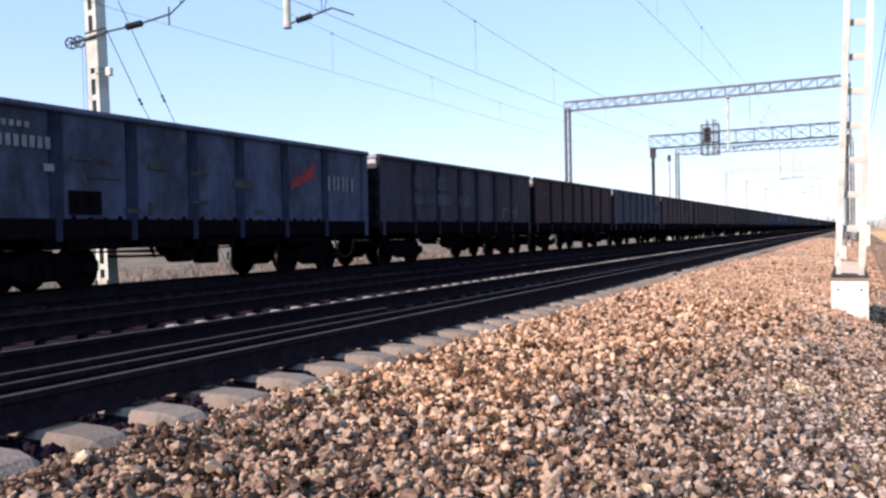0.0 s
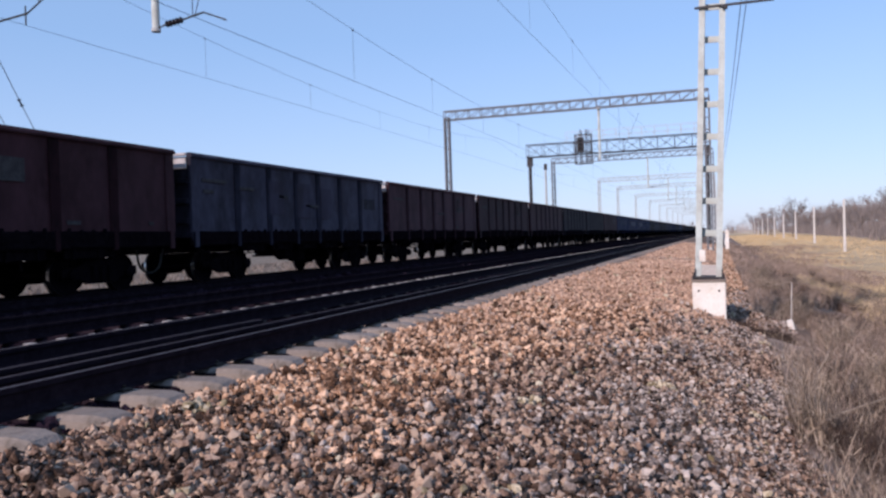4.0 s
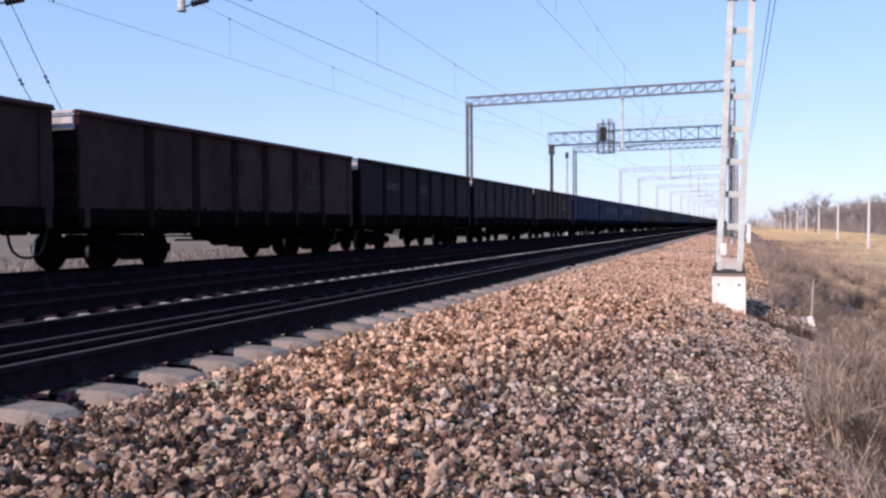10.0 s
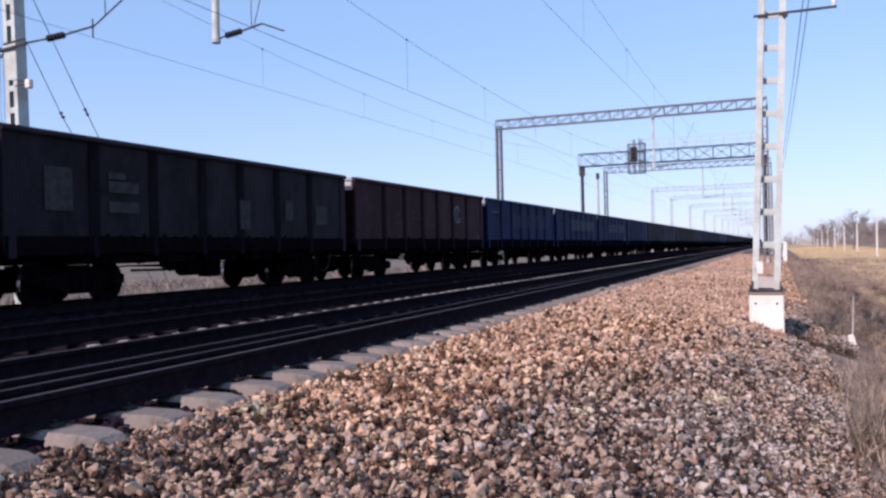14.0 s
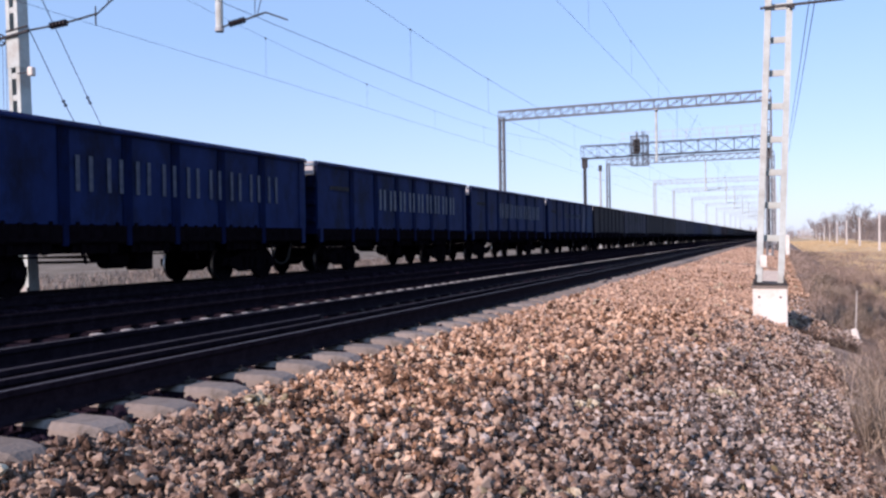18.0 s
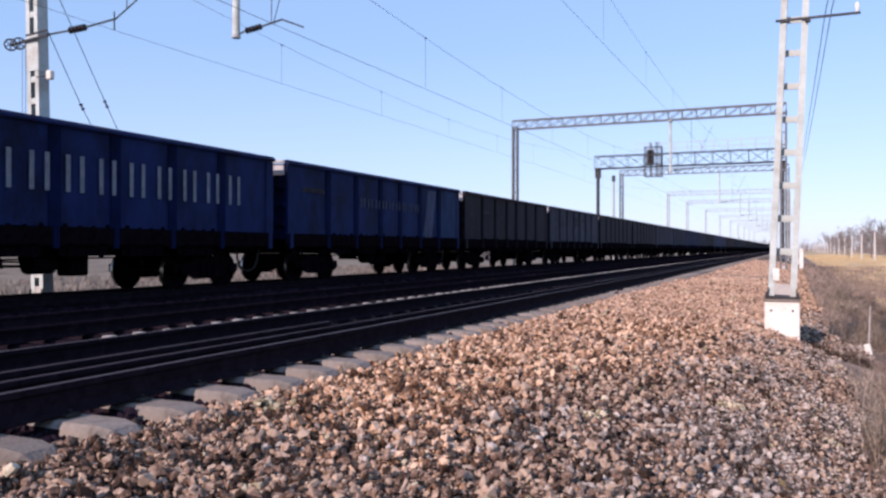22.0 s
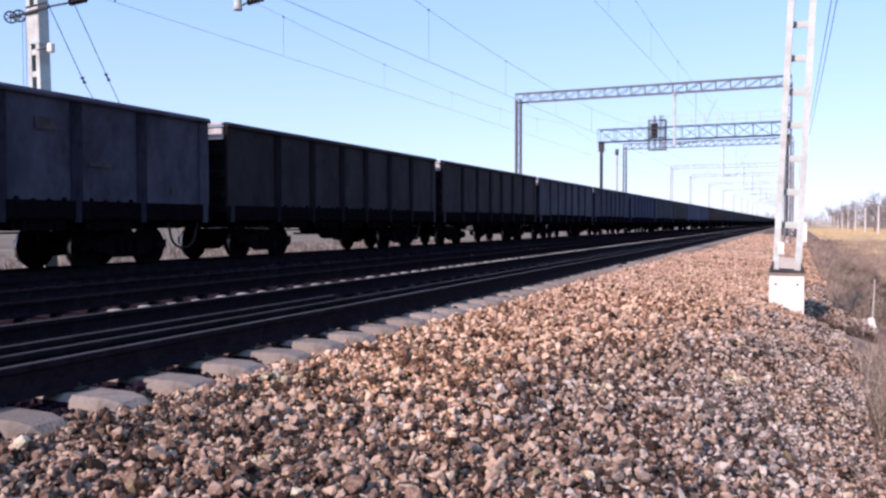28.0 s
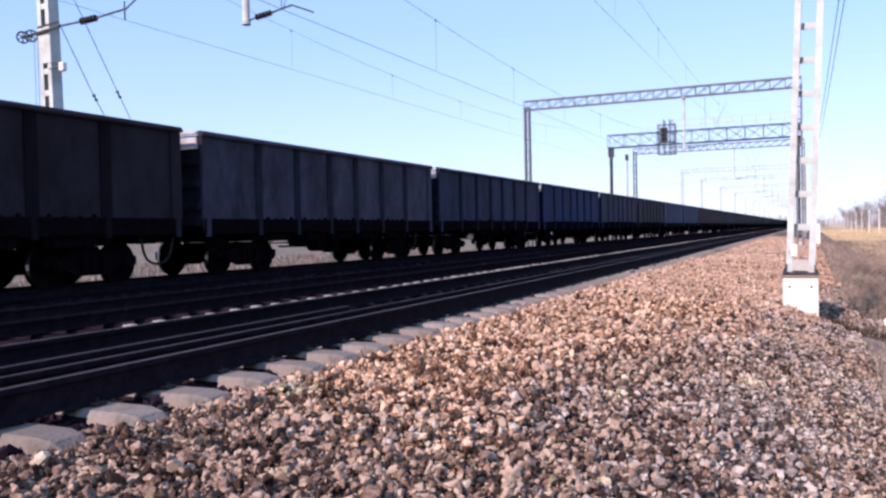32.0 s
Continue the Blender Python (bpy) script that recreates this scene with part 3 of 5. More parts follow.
tagged(part("bed_stones", arrays("bed_stones", v, f, M["ballast_dark"]), None, dark_bed), "dark stones of the track bed, shade in their colour", kind="stuff")


# ---------------------------------------------------------------- masts and gantries
LACING = {(s, mat): data(bar(B(), (-s * 0.16, 0, 0), (s * 0.16, 0, 0.28), 0.028, 0.012), M[mat], "lacing_bar") for s in (-1, 1) for mat in ("mast", "mast_grey", "beam_grey")}


def mast(name, label, m, height, w=0.44, d=0.34, foot=0.0, batten=0.555, first=0.75, mat="mast", group="catenary masts", laced=True, tall=0.045):
    """Catenary mast of two channels from its base plate at z = 0, joined by batten plates in front and lacing behind, or by plates behind alone."""
    t = thing(name, label, "catenary mast", m, group)
    k = 0.95
    for s in (-1, 1):
        bm = B()
        f, g = 0.125 if laced else 0.10, 0.014
        prof = [(0, -d / 2), (f, -d / 2), (f, -d / 2 + g), (g, -d / 2 + g), (g, d / 2 - g), (f, d / 2 - g), (f, d / 2), (0, d / 2)]
        rings = [[bm.verts.new((s * (h - u), y, z)) for u, y in prof] for z, h in ((foot, w / 2), (height, w / 2 * k))]
        for i in range(8):
            bm.faces.new((rings[0][i], rings[0][(i + 1) % 8], rings[1][(i + 1) % 8], rings[1][i]))
        bm.faces.new(rings[0][::-1]), bm.faces.new(rings[1])
        part("leg", bm, M[mat], t)
    z = foot + first
    plate = data(box(B(), -w / 2 + 0.02, w / 2 - 0.02, -0.008, 0.008, -tall if laced else -0.055, tall if laced else 0.055, 0.004), M[mat], "batten")
    while z < height:
        part("batten", plate, None, t, at=(0, -d / 2 + 0.018 if laced else 0.03, z))
        z += batten
    part("base_panel", box(B(), -w / 2 + 0.03, w / 2 - 0.03, -0.006, 0.006, foot + 0.03, foot + 0.21, 0.003), M["pale_concrete"], t, at=(0, -d / 2 + 0.022, 0))
    z, s = foot + 0.3, 1
    while laced and z < height - 0.3:
        part("lacing_bar", LACING[s, mat], None, t, at=(0, d / 2 - 0.03, z))
        z, s = z + 0.28, -s
    bm = B()
    box(bm, -w / 2 - 0.05, w / 2 + 0.05, -d / 2 - 0.05, d / 2 + 0.05, foot - 0.03, foot + 0.01, 0.005)
    part("base_plate", bm, M["dark_steel"], t)
    for x in (-1, 1):
        part("anchor_bolt", rod(B(), (x * (w / 2 + 0.02), -d / 2 - 0.02, foot), (x * (w / 2 + 0.02), -d / 2 - 0.02, foot + 0.07), 0.018, n=6), M["dark_steel"], t)
        part("gusset", box(B(), x * w / 2 - 0.012, x * w / 2 + 0.012, -d / 2 - 0.05, -d / 2, foot, foot + 0.14), M["dark_steel"], t)
    return t


def foundation(x, y, z_top, depth, w=0.54, d=0.54, lean=0.0):
    t = thing("mast_foundation", "white-painted concrete mast foundation block sunk in the ballast", "foundation", pose(x, y, z_top, 0, lean, 0), "mast foundations")
    bm = box(B(), -w / 2, w / 2, -d / 2, d / 2, -depth, -0.045, 0.012)
    for s in (-1, 1):
        bmesh.ops.create_circle(bm, cap_ends=True, radius=0.018, segments=10, matrix=Matrix.Translation((s * 0.165, -d / 2 - 0.002, -0.19)) @ pose(0, 0, 0, 90))
    part("block", bm, M["white"], t)
    part("cap", box(B(), -w / 2 - 0.015, w / 2 + 0.015, -d / 2 - 0.015, d / 2 + 0.015, -0.045, 0.0, 0.008), M["concrete"], t, "grey concrete cap")
    for s in (-1, 1):
        part("lifting_hole", rod(B(), (s * 0.165, -d / 2 - 0.006, -0.19), (s * 0.165, -d / 2 + 0.05, -0.19), 0.02, n=10), M["dark_steel"], t, "dark lifting hole")
    return t


foundation(-0.17, 14.66, 0.13, 0.95)
mast("catenary_mast", "pale steel lattice catenary mast with rungs on a white foundation", pose(-0.17, 14.62, 0.17, 0, 2.3, 0), 10.0, laced=False)


def insulator(bm, a, b, r=0.075, discs=5):
    a, b = Vector(a), Vector(b)
    n = (b - a).length
    prof = [(0, 0.02)]
    for i in range(discs):
        s = n * (0.12 + 0.76 * i / (discs - 1))
        prof += [(s - n * 0.05, 0.025), (s - n * 0.03, r), (s + n * 0.02, r * 0.9), (s + n * 0.04, 0.025)]
    return lathe(bm, a, b - a, prof + [(n, 0.02)], 12)


def truss(parent, x0, x1, z_top, deep, wide, bay, mat, brace="zig"):
    """A lattice beam along x at y = 0 with four chords."""
    for z, n in ((z_top, "top_chord"), (z_top - deep, "bottom_chord")):
        for y in (-wide / 2, wide / 2):
            part(n, bar(B(), (x0, y, z), (x1, y, z), 0.07), M[mat], parent)
    count = max(2, round((x1 - x0) / bay))
    for y in (-wide / 2, wide / 2):
        bm = B()
        for i in range(count + 1):
            x = x0 + (x1 - x0) * i / count
            xn = x0 + (x1 - x0) * (i + 1) / count
            if brace == "zig":
                bar(bm, (x, y, z_top - deep), (x, y, z_top), 0.045)
                if i < count:
                    bar(bm, (x, y, z_top - deep), (xn, y, z_top), 0.04)
            else:
                part("upright", bar(B(), (x, y, z_top - deep), (x, y, z_top), 0.045), M[mat], parent)
                if i < count:
                    part("brace", bar(B(), (x, y, z_top - deep), (xn, y, z_top), 0.03), M[mat], parent)
                    part("brace", bar(B(), (x, y + 0.03, z_top), (xn, y + 0.03, z_top - deep), 0.03), M[mat], parent)
        if brace == "zig":
            part("web_bracing", bm, M[mat], parent)
        else:
            bm.free()
    bm = B()
    for i in range(count + 1):
        x = x0 + (x1 - x0) * i / count
        pieces = [((x, -wide / 2, z), (x, wide / 2, z), 0.04) for z in (z_top, z_top - deep)]
        if i < count:
            pieces.append(((x, -wide / 2, z_top), (x0 + (x1 - x0) * (i + 1) / count, wide / 2, z_top), 0.03))
        for a, b, thick in pieces:
            if brace == "zig":
                bar(bm, a, b, thick)
            else:
                part("cross_brace", bar(B(), a, b, thick), M[mat], parent)
    if brace == "zig":
        part("cross_bracing", bm, M[mat], parent)
    else:
        bm.free()


def gantry_beam(y, x0, x1, z_top, mat="mast_grey"):
    t = thing("gantry_beam", "grey steel lattice beam spanning the tracks between two masts", "gantry", pose(0, y, 0), "catenary gantries")
    truss(t, x0, x1, z_top, 0.62, 0.5, 0.9, mat)
    return t


def drop_post(y, x, z0, z1, reach, contact):
    """Post hanging from a beam, with an insulated arm that steadies the contact wire."""
    t = thing("drop_post", "white hanging tube under the gantry with an insulated steady arm", "catenary support", pose(x, y, 0), "catenary supports")
    part("post", rod(B(), (0, 0, z0), (0, 0, z1), 0.085, n=12), M["mast"], t)
    part("foot_cap", rod(B(), (0, 0, z0 - 0.03), (0, 0, z0 + 0.05), 0.10, n=12), M["mast_grey"], t)
    part("insulator", insulator(B(), (0.25, 0, z0 + 0.10), (0.72, 0, z0 + 0.16)), M["insulator"], t, "brown ribbed insulator")
    part("clamp_plate", box(B(), -0.11, 0.11, -0.3, 0.3, z1 - 0.06, z1 + 0.02, 0.01), M["mast_grey"], t)
    part("arm_root", rod(B(), (0.05, 0, z0 + 0.05), (0.26, 0, z0 + 0.10), 0.02, n=6), M["wire"], t)
    bm = B()
    rod(bm, (0.72, 0, z0 + 0.16), (reach * 0.8, 0, z0 + 0.25), 0.022, n=6)
    rod(bm, (reach * 0.8, 0, z0 + 0.25), (reach + 0.25, 0, contact + 0.06), 0.018, n=6)
    part("steady_arm", bm, M["wire"], t)
    part("tie", rod(B(), (reach * 0.62, 0, z0 + 0.22), (reach * 0.62, 0, z1 - 0.1), 0.010, n=5), M["wire"], t)
    part("tie", rod(B(), (reach * 0.66, 0, z0 + 0.22), (reach + 0.5, 0, z1 - 0.5), 0.010, n=5), M["wire"], t)
    return t


GANTRIES = [14.75, 55.9, 95.6, 134.5, 160.3, 196.3, 236.0, 276.0, 316.0, 356.0, 400.0, 450.0]
mast("catenary_mast", "pale steel catenary mast with batten plates behind the train", pose(-17.65, 14.75, -0.2, 0, -1.6, 0), 10.6, w=0.42, d=0.32, first=0.5, tall=0.075)
for i, y in enumerate(GANTRIES):
    if i:
        label = "grey steel lattice catenary mast at the end of a gantry"
        # from the fourth gantry on, distance haze is put in as paler steel
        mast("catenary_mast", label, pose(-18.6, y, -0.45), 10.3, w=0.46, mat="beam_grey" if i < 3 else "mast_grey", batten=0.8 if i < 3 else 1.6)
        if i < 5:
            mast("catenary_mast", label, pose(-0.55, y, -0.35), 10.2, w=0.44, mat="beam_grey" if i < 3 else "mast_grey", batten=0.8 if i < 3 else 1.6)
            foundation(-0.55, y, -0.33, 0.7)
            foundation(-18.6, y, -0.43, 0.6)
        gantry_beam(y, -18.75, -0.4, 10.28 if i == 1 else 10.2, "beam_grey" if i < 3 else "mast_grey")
        drop_post(y, -7.6, 6.1, 9.6, 2.2, 6.4)
    else:
        gantry_beam(y, -17.9, 0.3, 10.4)
        drop_post(y, -11.55, 5.76, 9.8, 1.55, 5.72)
        foundation(-17.65, 14.75, -0.2, 0.7)

# arm on the near mast, a plate on its leg, and the two wires beside it
t = thing("cross_arm", "thin dark steel bar on the mast with a pale insulator", "bracket", pose(-0.1, 14.42, 4.752))
part("arm", bar(B(), (-0.17, 0, 0), (1.09, 0, 0), 0.036), M["dark_steel"], t)
part("clamp", box(B(), 0.28, 0.36, -0.03, 0.03, -0.07, -0.02, 0.008), M["dark_steel"], t)
part("pin_insulator", lathe(B(), (1.04, 0, 0.016), (0, 0, 1), [(0, 0.015), (0.05, 0.03), (0.1, 0.035), (0.13, 0.03), (0.16, 0.012)], 10), M["white"], t, "small white insulator")
t = thing("mast_plate", "small white blank plate fixed low on the mast", "plate", pose(-0.262, 14.40, 0.54))
part("plate", box(B(), -0.05, 0.05, -0.004, 0.004, -0.10, 0.10, 0.003), M["white"], t)
part("clip", box(B(), -0.09, -0.05, -0.003, 0.009, -0.03, 0.03), M["mast_grey"], t)

# white marker post further along the ballast's edge
t = thing("marker_post", "white square concrete marker post at the ballast's edge", "post", pose(0.47, 54.0, -0.25, 0, 0, 4))
part("post", box(B(), -0.11, 0.11, -0.09, 0.09, 0.0, 1.16, 0.012), M["white"], t)
part("cap", box(B(), -0.10, 0.10, -0.08, 0.08, 1.162, 1.22, 0.006, 0.5), M["white"], t)

# bracket, insulated strut and stays on the mast behind the train
t = thing("cantilever", "insulated cantilever on the mast reaching over the train's track", "catenary support", pose(-17.3, 14.6, 6.4))
part("strut_root", rod(B(), (0.0, 0, -0.02), (0.75, 0, 0.0), 0.025, n=6), M["wire"], t)
bm = B()
rod(bm, (1.35, 0, 0.03), (2.3, 0, 0.12), 0.025, n=6), rod(bm, (2.3, 0, 0.12), (3.4, 0, 0.75), 0.02, n=6), rod(bm, (2.25, 0, -0.15), (2.25, 0, 0.3), 0.018, n=6), rod(bm, (2.65, 0, 0.3), (2.65, 0, 1.4), 0.012, n=6)
part("strut", bm, M["wire"], t)
part("insulator", insulator(B(), (0.75, 0, 0.0), (1.35, 0, 0.03), 0.09), M["insulator"], t, "brown ribbed insulator")
t = thing("tension_pulleys", "steel bracket on the mast with two spoked wire-tensioning pulleys", "pulley bracket", pose(-17.55, 14.5, 6.28))
part("bracket_bar", bar(B(), (-0.62, 0.04, -0.02), (0.42, -0.02, 0.05), 0.055), M["dark_steel"], t)
part("clamp_bar", bar(B(), (-0.32, -0.05, 0.10), (0.42, -0.05, 0.16), 0.04), M["dark_steel"], t)
part("pulley_axle", rod(B(), (-1.05, 0.05, -0.04), (-0.55, 0.05, -0.03), 0.02, n=6), M["dark_steel"], t)
for x in (-1.0, -0.69):
    rim = [(0.61 * 0.145 * math.cos(q), 0.79 * 0.145 * math.cos(q), 0.145 * math.sin(q)) for q in (2 * math.pi * n / 16 for n in range(17))]
    wheel = part("pulley", tube(B(), rim, 0.022, 6), M["dark_steel"], t, "dark spoked steel pulley", at=(x, 0.05, -0.04))
    for q in (0.5, 1.55, 2.6):
        c, d = 0.14 * math.cos(q), 0.14 * math.sin(q)
        part("spoke", bar(B(), (-0.61 * c, -0.79 * c, -d), (0.61 * c, 0.79 * c, d), 0.022), M["dark_steel"], wheel)
    part("hub", rod(B(), (-0.04, 0.03, 0), (0.04, -0.03, 0), 0.03, n=8), M["dark_steel"], wheel)
for x, low in ((-0.58, -5.6), (-0.46, -5.7)):
    part("hanging_cable", rod(B(), (x, 0.05, -0.1), (x, 0.05, low), 0.006, n=5), M["wire"], t, "thin cable hanging from the pulleys")
t = thing("mast_collar", "pale steel plates clamped round the mast below the bracket", "collar", pose(-17.81, 14.75, 5.92, 0, -1.6, 0))
part("front_plate", box(B(), -0.215, 0.215, -0.178, -0.166, -0.42, 0.36, 0.004), M["mast"], t)
part("side_plate", box(B(), 0.21, 0.222, -0.166, 0.12, -0.42, 0.36, 0.004), M["mast"], t)
t = thing("mast_lamp", "small pale box fixed to the mast", "box", pose(-17.08, 14.5, 5.32))
part("casing", box(B(), -0.08, 0.08, -0.07, 0.07, -0.11, 0.11, 0.02), M["white"], t)
part("bracket", bar(B(), (-0.5, 0.02, 0), (0, 0.02, 0), 0.03), M["dark_steel"], t)


# ---------------------------------------------------------------- signal gantry
t = thing("signal_gantry", "dark steel signal gantry over the tracks with a railed walkway", "signal gantry", pose(0, 82, 0))
truss(t, -18.6, -0.6, 10.4, 1.25, 1.1, 1.6, "dark_steel", "cross")
for x in (-18.35, -0.9):
    part("post", rod(B(), (x, 0, -0.4), (x, 0, 9.2), 0.17, n=10), M["dark_steel"], t)
    part("post_head", box(B(), x - 0.25, x + 0.25, -0.3, 0.3, 8.2, 9.15, 0.02), M["dark_steel"], t)
part("walkway", box(B(), -18.5, -0.7, -0.5, 0.5, 9.14, 9.19), M["dark_steel"], t)
for y in (-0.6, 0.6):
    bm = B()
    for z in (10.9, 11.45):
        bar(bm, (-14.5, y, z), (-0.7, y, z), 0.03)
    for k in range(12):
        bar(bm, (-14.5 + 1.25 * k, y, 10.4), (-14.5 + 1.25 * k, y, 11.45), 0.035)
    part("handrail", bm, M["mast_grey"], t)
s = thing("signal_cage", "dark caged railway signal head hanging from the signal gantry", "signal", pose(-12.65, 81.3, 9.6))
for x in (-0.8, -0.25, 0.3, 0.8):
    for y in (-0.5, 0.3):
        part("cage_post", bar(B(), (x, y, -1.5), (x, y, 1.9 if abs(x) < 0.5 else 1.45), 0.07), M["dark_steel"], s)
for z in (-1.5, -0.3, 0.6, 1.4):
    bm = B()
    bar(bm, (-0.8, -0.5, z), (0.8, -0.5, z), 0.06), bar(bm, (-0.8, 0.3, z), (0.8, 0.3, z), 0.06), bar(bm, (-0.8, -0.5, z), (-0.8, 0.3, z), 0.06), bar(bm, (0.8, -0.5, z), (0.8, 0.3, z), 0.06)
    part("cage_ring", bm, M["dark_steel"], s)
part("signal_board", box(B(), -0.62, 0.1, -0.4, -0.2, -0.35, 1.15, 0.06), M["dark_steel"], s, "black signal backboard")
for z in (0.0, 0.4, 0.8):
    part("lamp_hood", lathe(B(), (-0.26, -0.4, z), (0, -1, 0), [(0, 0.15), (0.02, 0.16), (0.22, 0.15)], 14), M["lens"], s)
part("ladder", bar(B(), (0.55, -0.3, -1.5), (0.55, -0.3, 1.9), 0.05), M["dark_steel"], s)
t = thing("signal_post", "grey steel post with a small dark box head beyond the train", "post", pose(-19.0, 93.0, -0.6))
part("shaft", rod(B(), (0, 0, 0), (0, 0, 9.4), 0.14, 0.12, 10), M["mast_grey"], t)
part("head", box(B(), -0.17, 0.17, -0.2, 0.2, 9.3, 10.0, 0.04), M["dark_steel"], t)


# ---------------------------------------------------------------- wires
def sag(y0, z0, y1, z1, dip, n=10):
    return [(y0 + (y1 - y0) * k / n, z0 + (z1 - z0) * k / n - dip * 4 * (k / n) * (1 - k / n)) for k in range(n + 1)]


def overhead(cx, contact, carry, dip, r, label):
    t = thing("overhead_line", label, "overhead line", pose(cx, 0, 0), "overhead lines", "structure")
    spans = [-30.0] + GANTRIES
    bm, drops = B(), []
    for i, (a, b) in enumerate(zip(spans, spans[1:])):
        pts = sag(a, carry, b, carry, dip)
        tube(bm, [(0, y, z) for y, z in pts], r, 5)
        for k in range(1, 6):
            y = a + (b - a) * k / 6
            drops.append((y, carry - dip * 4 * (k / 6) * (1 - k / 6)))
    part("messenger_wire", bm, M["wire"], t)
    part("contact_wire", tube(B(), [(0.15 * (-1) ** i, y, contact) for i, y in enumerate(spans)], r, 5), M["wire"], t)
    for y, z in drops[:20]:
        part("dropper", rod(B(), (0, y, contact), (0, y, z), r * 0.7, n=4), M["wire"], t)
    for y, z in drops[:12]:
        part("clamp", box(B(), -0.016, 0.016, y - 0.03, y + 0.03, z - 0.025, z + 0.025), M["wire"], t)
    return t


overhead(-4.7, 6.62, 8.3, 0.55, 0.0045, "contact and messenger wires above the near track")
overhead(-10.0, 5.75, 7.6, 0.7, 0.0062, "contact and messenger wires above the middle track")
overhead(-15.1, 6.32, 8.0, 0.85, 0.005, "contact and messenger wires above the train's track")


def line_wire(name, label, pts, r, beads=()):
    t = thing(name, label, "wire", kind="structure", group="line wires")
    part("strand", tube(B(), pts, r, 5), M["wire"], t)
    for p, q in beads:
        part("strain_insulator", insulator(B(), p, q, 0.055, 2), M["insulator"], t)
    return t


for dx in (0.0, 0.085):
    pts = []
    for a, b in zip([-25.0, 14.42, 55.9, 95.6, 134.5], [14.42, 55.9, 95.6, 134.5, 174.0]):
        pts += [(0.48 + dx - 0.008 * (y - 14), y, z) for y, z in sag(a, 4.80, b, 4.80, 0.35, 8)][:-1]
    line_wire("line_wire", "thin line wire running beside the track", pts, 0.007)
line_wire("stay_wire", "slack stay wire from the mast down behind the train", [(-17.4, 14.7, 8.0), (-18.08, 17.26, 5.09), (-19.1, 21.5, 0.2), (-19.3, 22.3, -0.7)], 0.011, [((-18.055, 17.16, 5.2), (-18.095, 17.32, 5.02))])
line_wire("stay_wire", "slack stay wire from the mast down behind the train", [(-17.4, 14.7, 6.5), (-18.32, 16.6, 4.95), (-19.7, 20.6, 1.4), (-20.4, 22.8, -0.7)], 0.011, [((-18.28, 16.53, 5.01), (-18.35, 16.69, 4.88))])


# ---------------------------------------------------------------- small posts by the embankment
t = thing("marker_post", "short leaning white marker post in the weeds below the mast", "post", pose(1.30, 16.45, -1.13, 4, -13, 12))
part("stub", box(B(), -0.07, 0.07, -0.055, 0.055, 0, 0.37, 0.018, 0.75), M["white"], t)
t = thing("stick", "thin pale stick standing behind the marker post", "stick", pose(1.27, 16.62, level(1.27, 16.62)))
part("shaft", rod(B(), (0, 0, -0.05), (0.03, 0, 0.80), 0.010, 0.007, 6), M["pole"], t)
t = thing("marker_post", "white concrete track marker beside the ballast", "post", pose(0.62, 100, level(0.62, 100)))
part("stub", box(B(), -0.16, 0.16, -0.12, 0.12, -0.1, 1.35, 0.03, 0.85), M["white"], t)
part("plate", box(B(), -0.22, 0.22, -0.15, -0.125, 0.9, 1.3, 0.01), M["white"], t)


# ---------------------------------------------------------------- line of poles in the field
def field_pole(y):
    high = (4.75 if y < 80 else 4.05) - level(13.6, y)
    t = thing("utility_pole", "slim pale concrete utility pole standing in dry grass", "utility pole", pose(13.6, y, level(13.6, y) - 0.1, random.uniform(-0.7, 0.7), random.uniform(-0.7, 0.7), 0), "utility poles")
    part("shaft", rod(B(), (0, 0, 0), (0, 0, high), 0.17, 0.12, 10), M["pole"], t)
    part("cap", lathe(B(), (0, 0, high - 0.01), (0, 0, 1), [(0, 0.135), (0.04, 0.135), (0.10, 0.05)], 10), M["pole"], t)


for k in range(21):
    field_pole(71.4 + 31.0 * k)


# ---------------------------------------------------------------- plants
def bare_tree(seed, height, spread, mat_t, mat_c):
    """Trunk, and a crown of forking limbs down to fine twigs. Returns the two meshes."""
    g = random.Random(seed)
    trunk, crown = B(), B()
    top = height * 0.45
    p = Vector((0, 0, 0))
    pts = [p]
    for k in range(4):
        p = p + Vector((g.uniform(-0.12, 0.12), g.uniform(-0.12, 0.12), top / 4))
        pts.append(p)
    r = height * 0.016
    for k in range(4):
        rod(trunk, pts[k], pts[k + 1], r * (1 - 0.14 * k), r * (1 - 0.14 * (k + 1)), 7, k in (0, 3))

    def grow(a, d, length, rad, depth):
        b = a + d * length
        rod(crown, a, b, rad, rad * 0.6, 4 if depth > 1 else 3, False)
        if depth == 0:
            return
        for _ in range(g.choice((2, 3, 3)) if depth > 1 else 4):
            s = g.uniform(0.35, 1.0)
            nd = (d + Vector((g.gauss(0, 0.5), g.gauss(0, 0.5), g.gauss(0.18, 0.35))) * spread).normalized()
            grow(a + (b - a) * s, nd, length * g.uniform(0.55, 0.8), max(rad * 0.55, 0.015), depth - 1)

    for k in range(9):
        a = pts[2].lerp(pts[4], g.random())
        ang = k * 2.4 + g.uniform(-0.4, 0.4)
        d = Vector((math.cos(ang) * 0.65, math.sin(ang) * 0.65, g.uniform(0.6, 1.2))).normalized()
        grow(a, d, height * g.uniform(0.2, 0.32), r * 0.5, 4)
    return data(trunk, mat_t, "trunk"), data(crown, mat_c, "crown")


TREES = [bare_tree(20 + k, h, 1.0, M["bark"], M["twig"]) for k, h in enumerate((8.5, 7.2, 9.5, 6.2, 10.5, 7.8))]


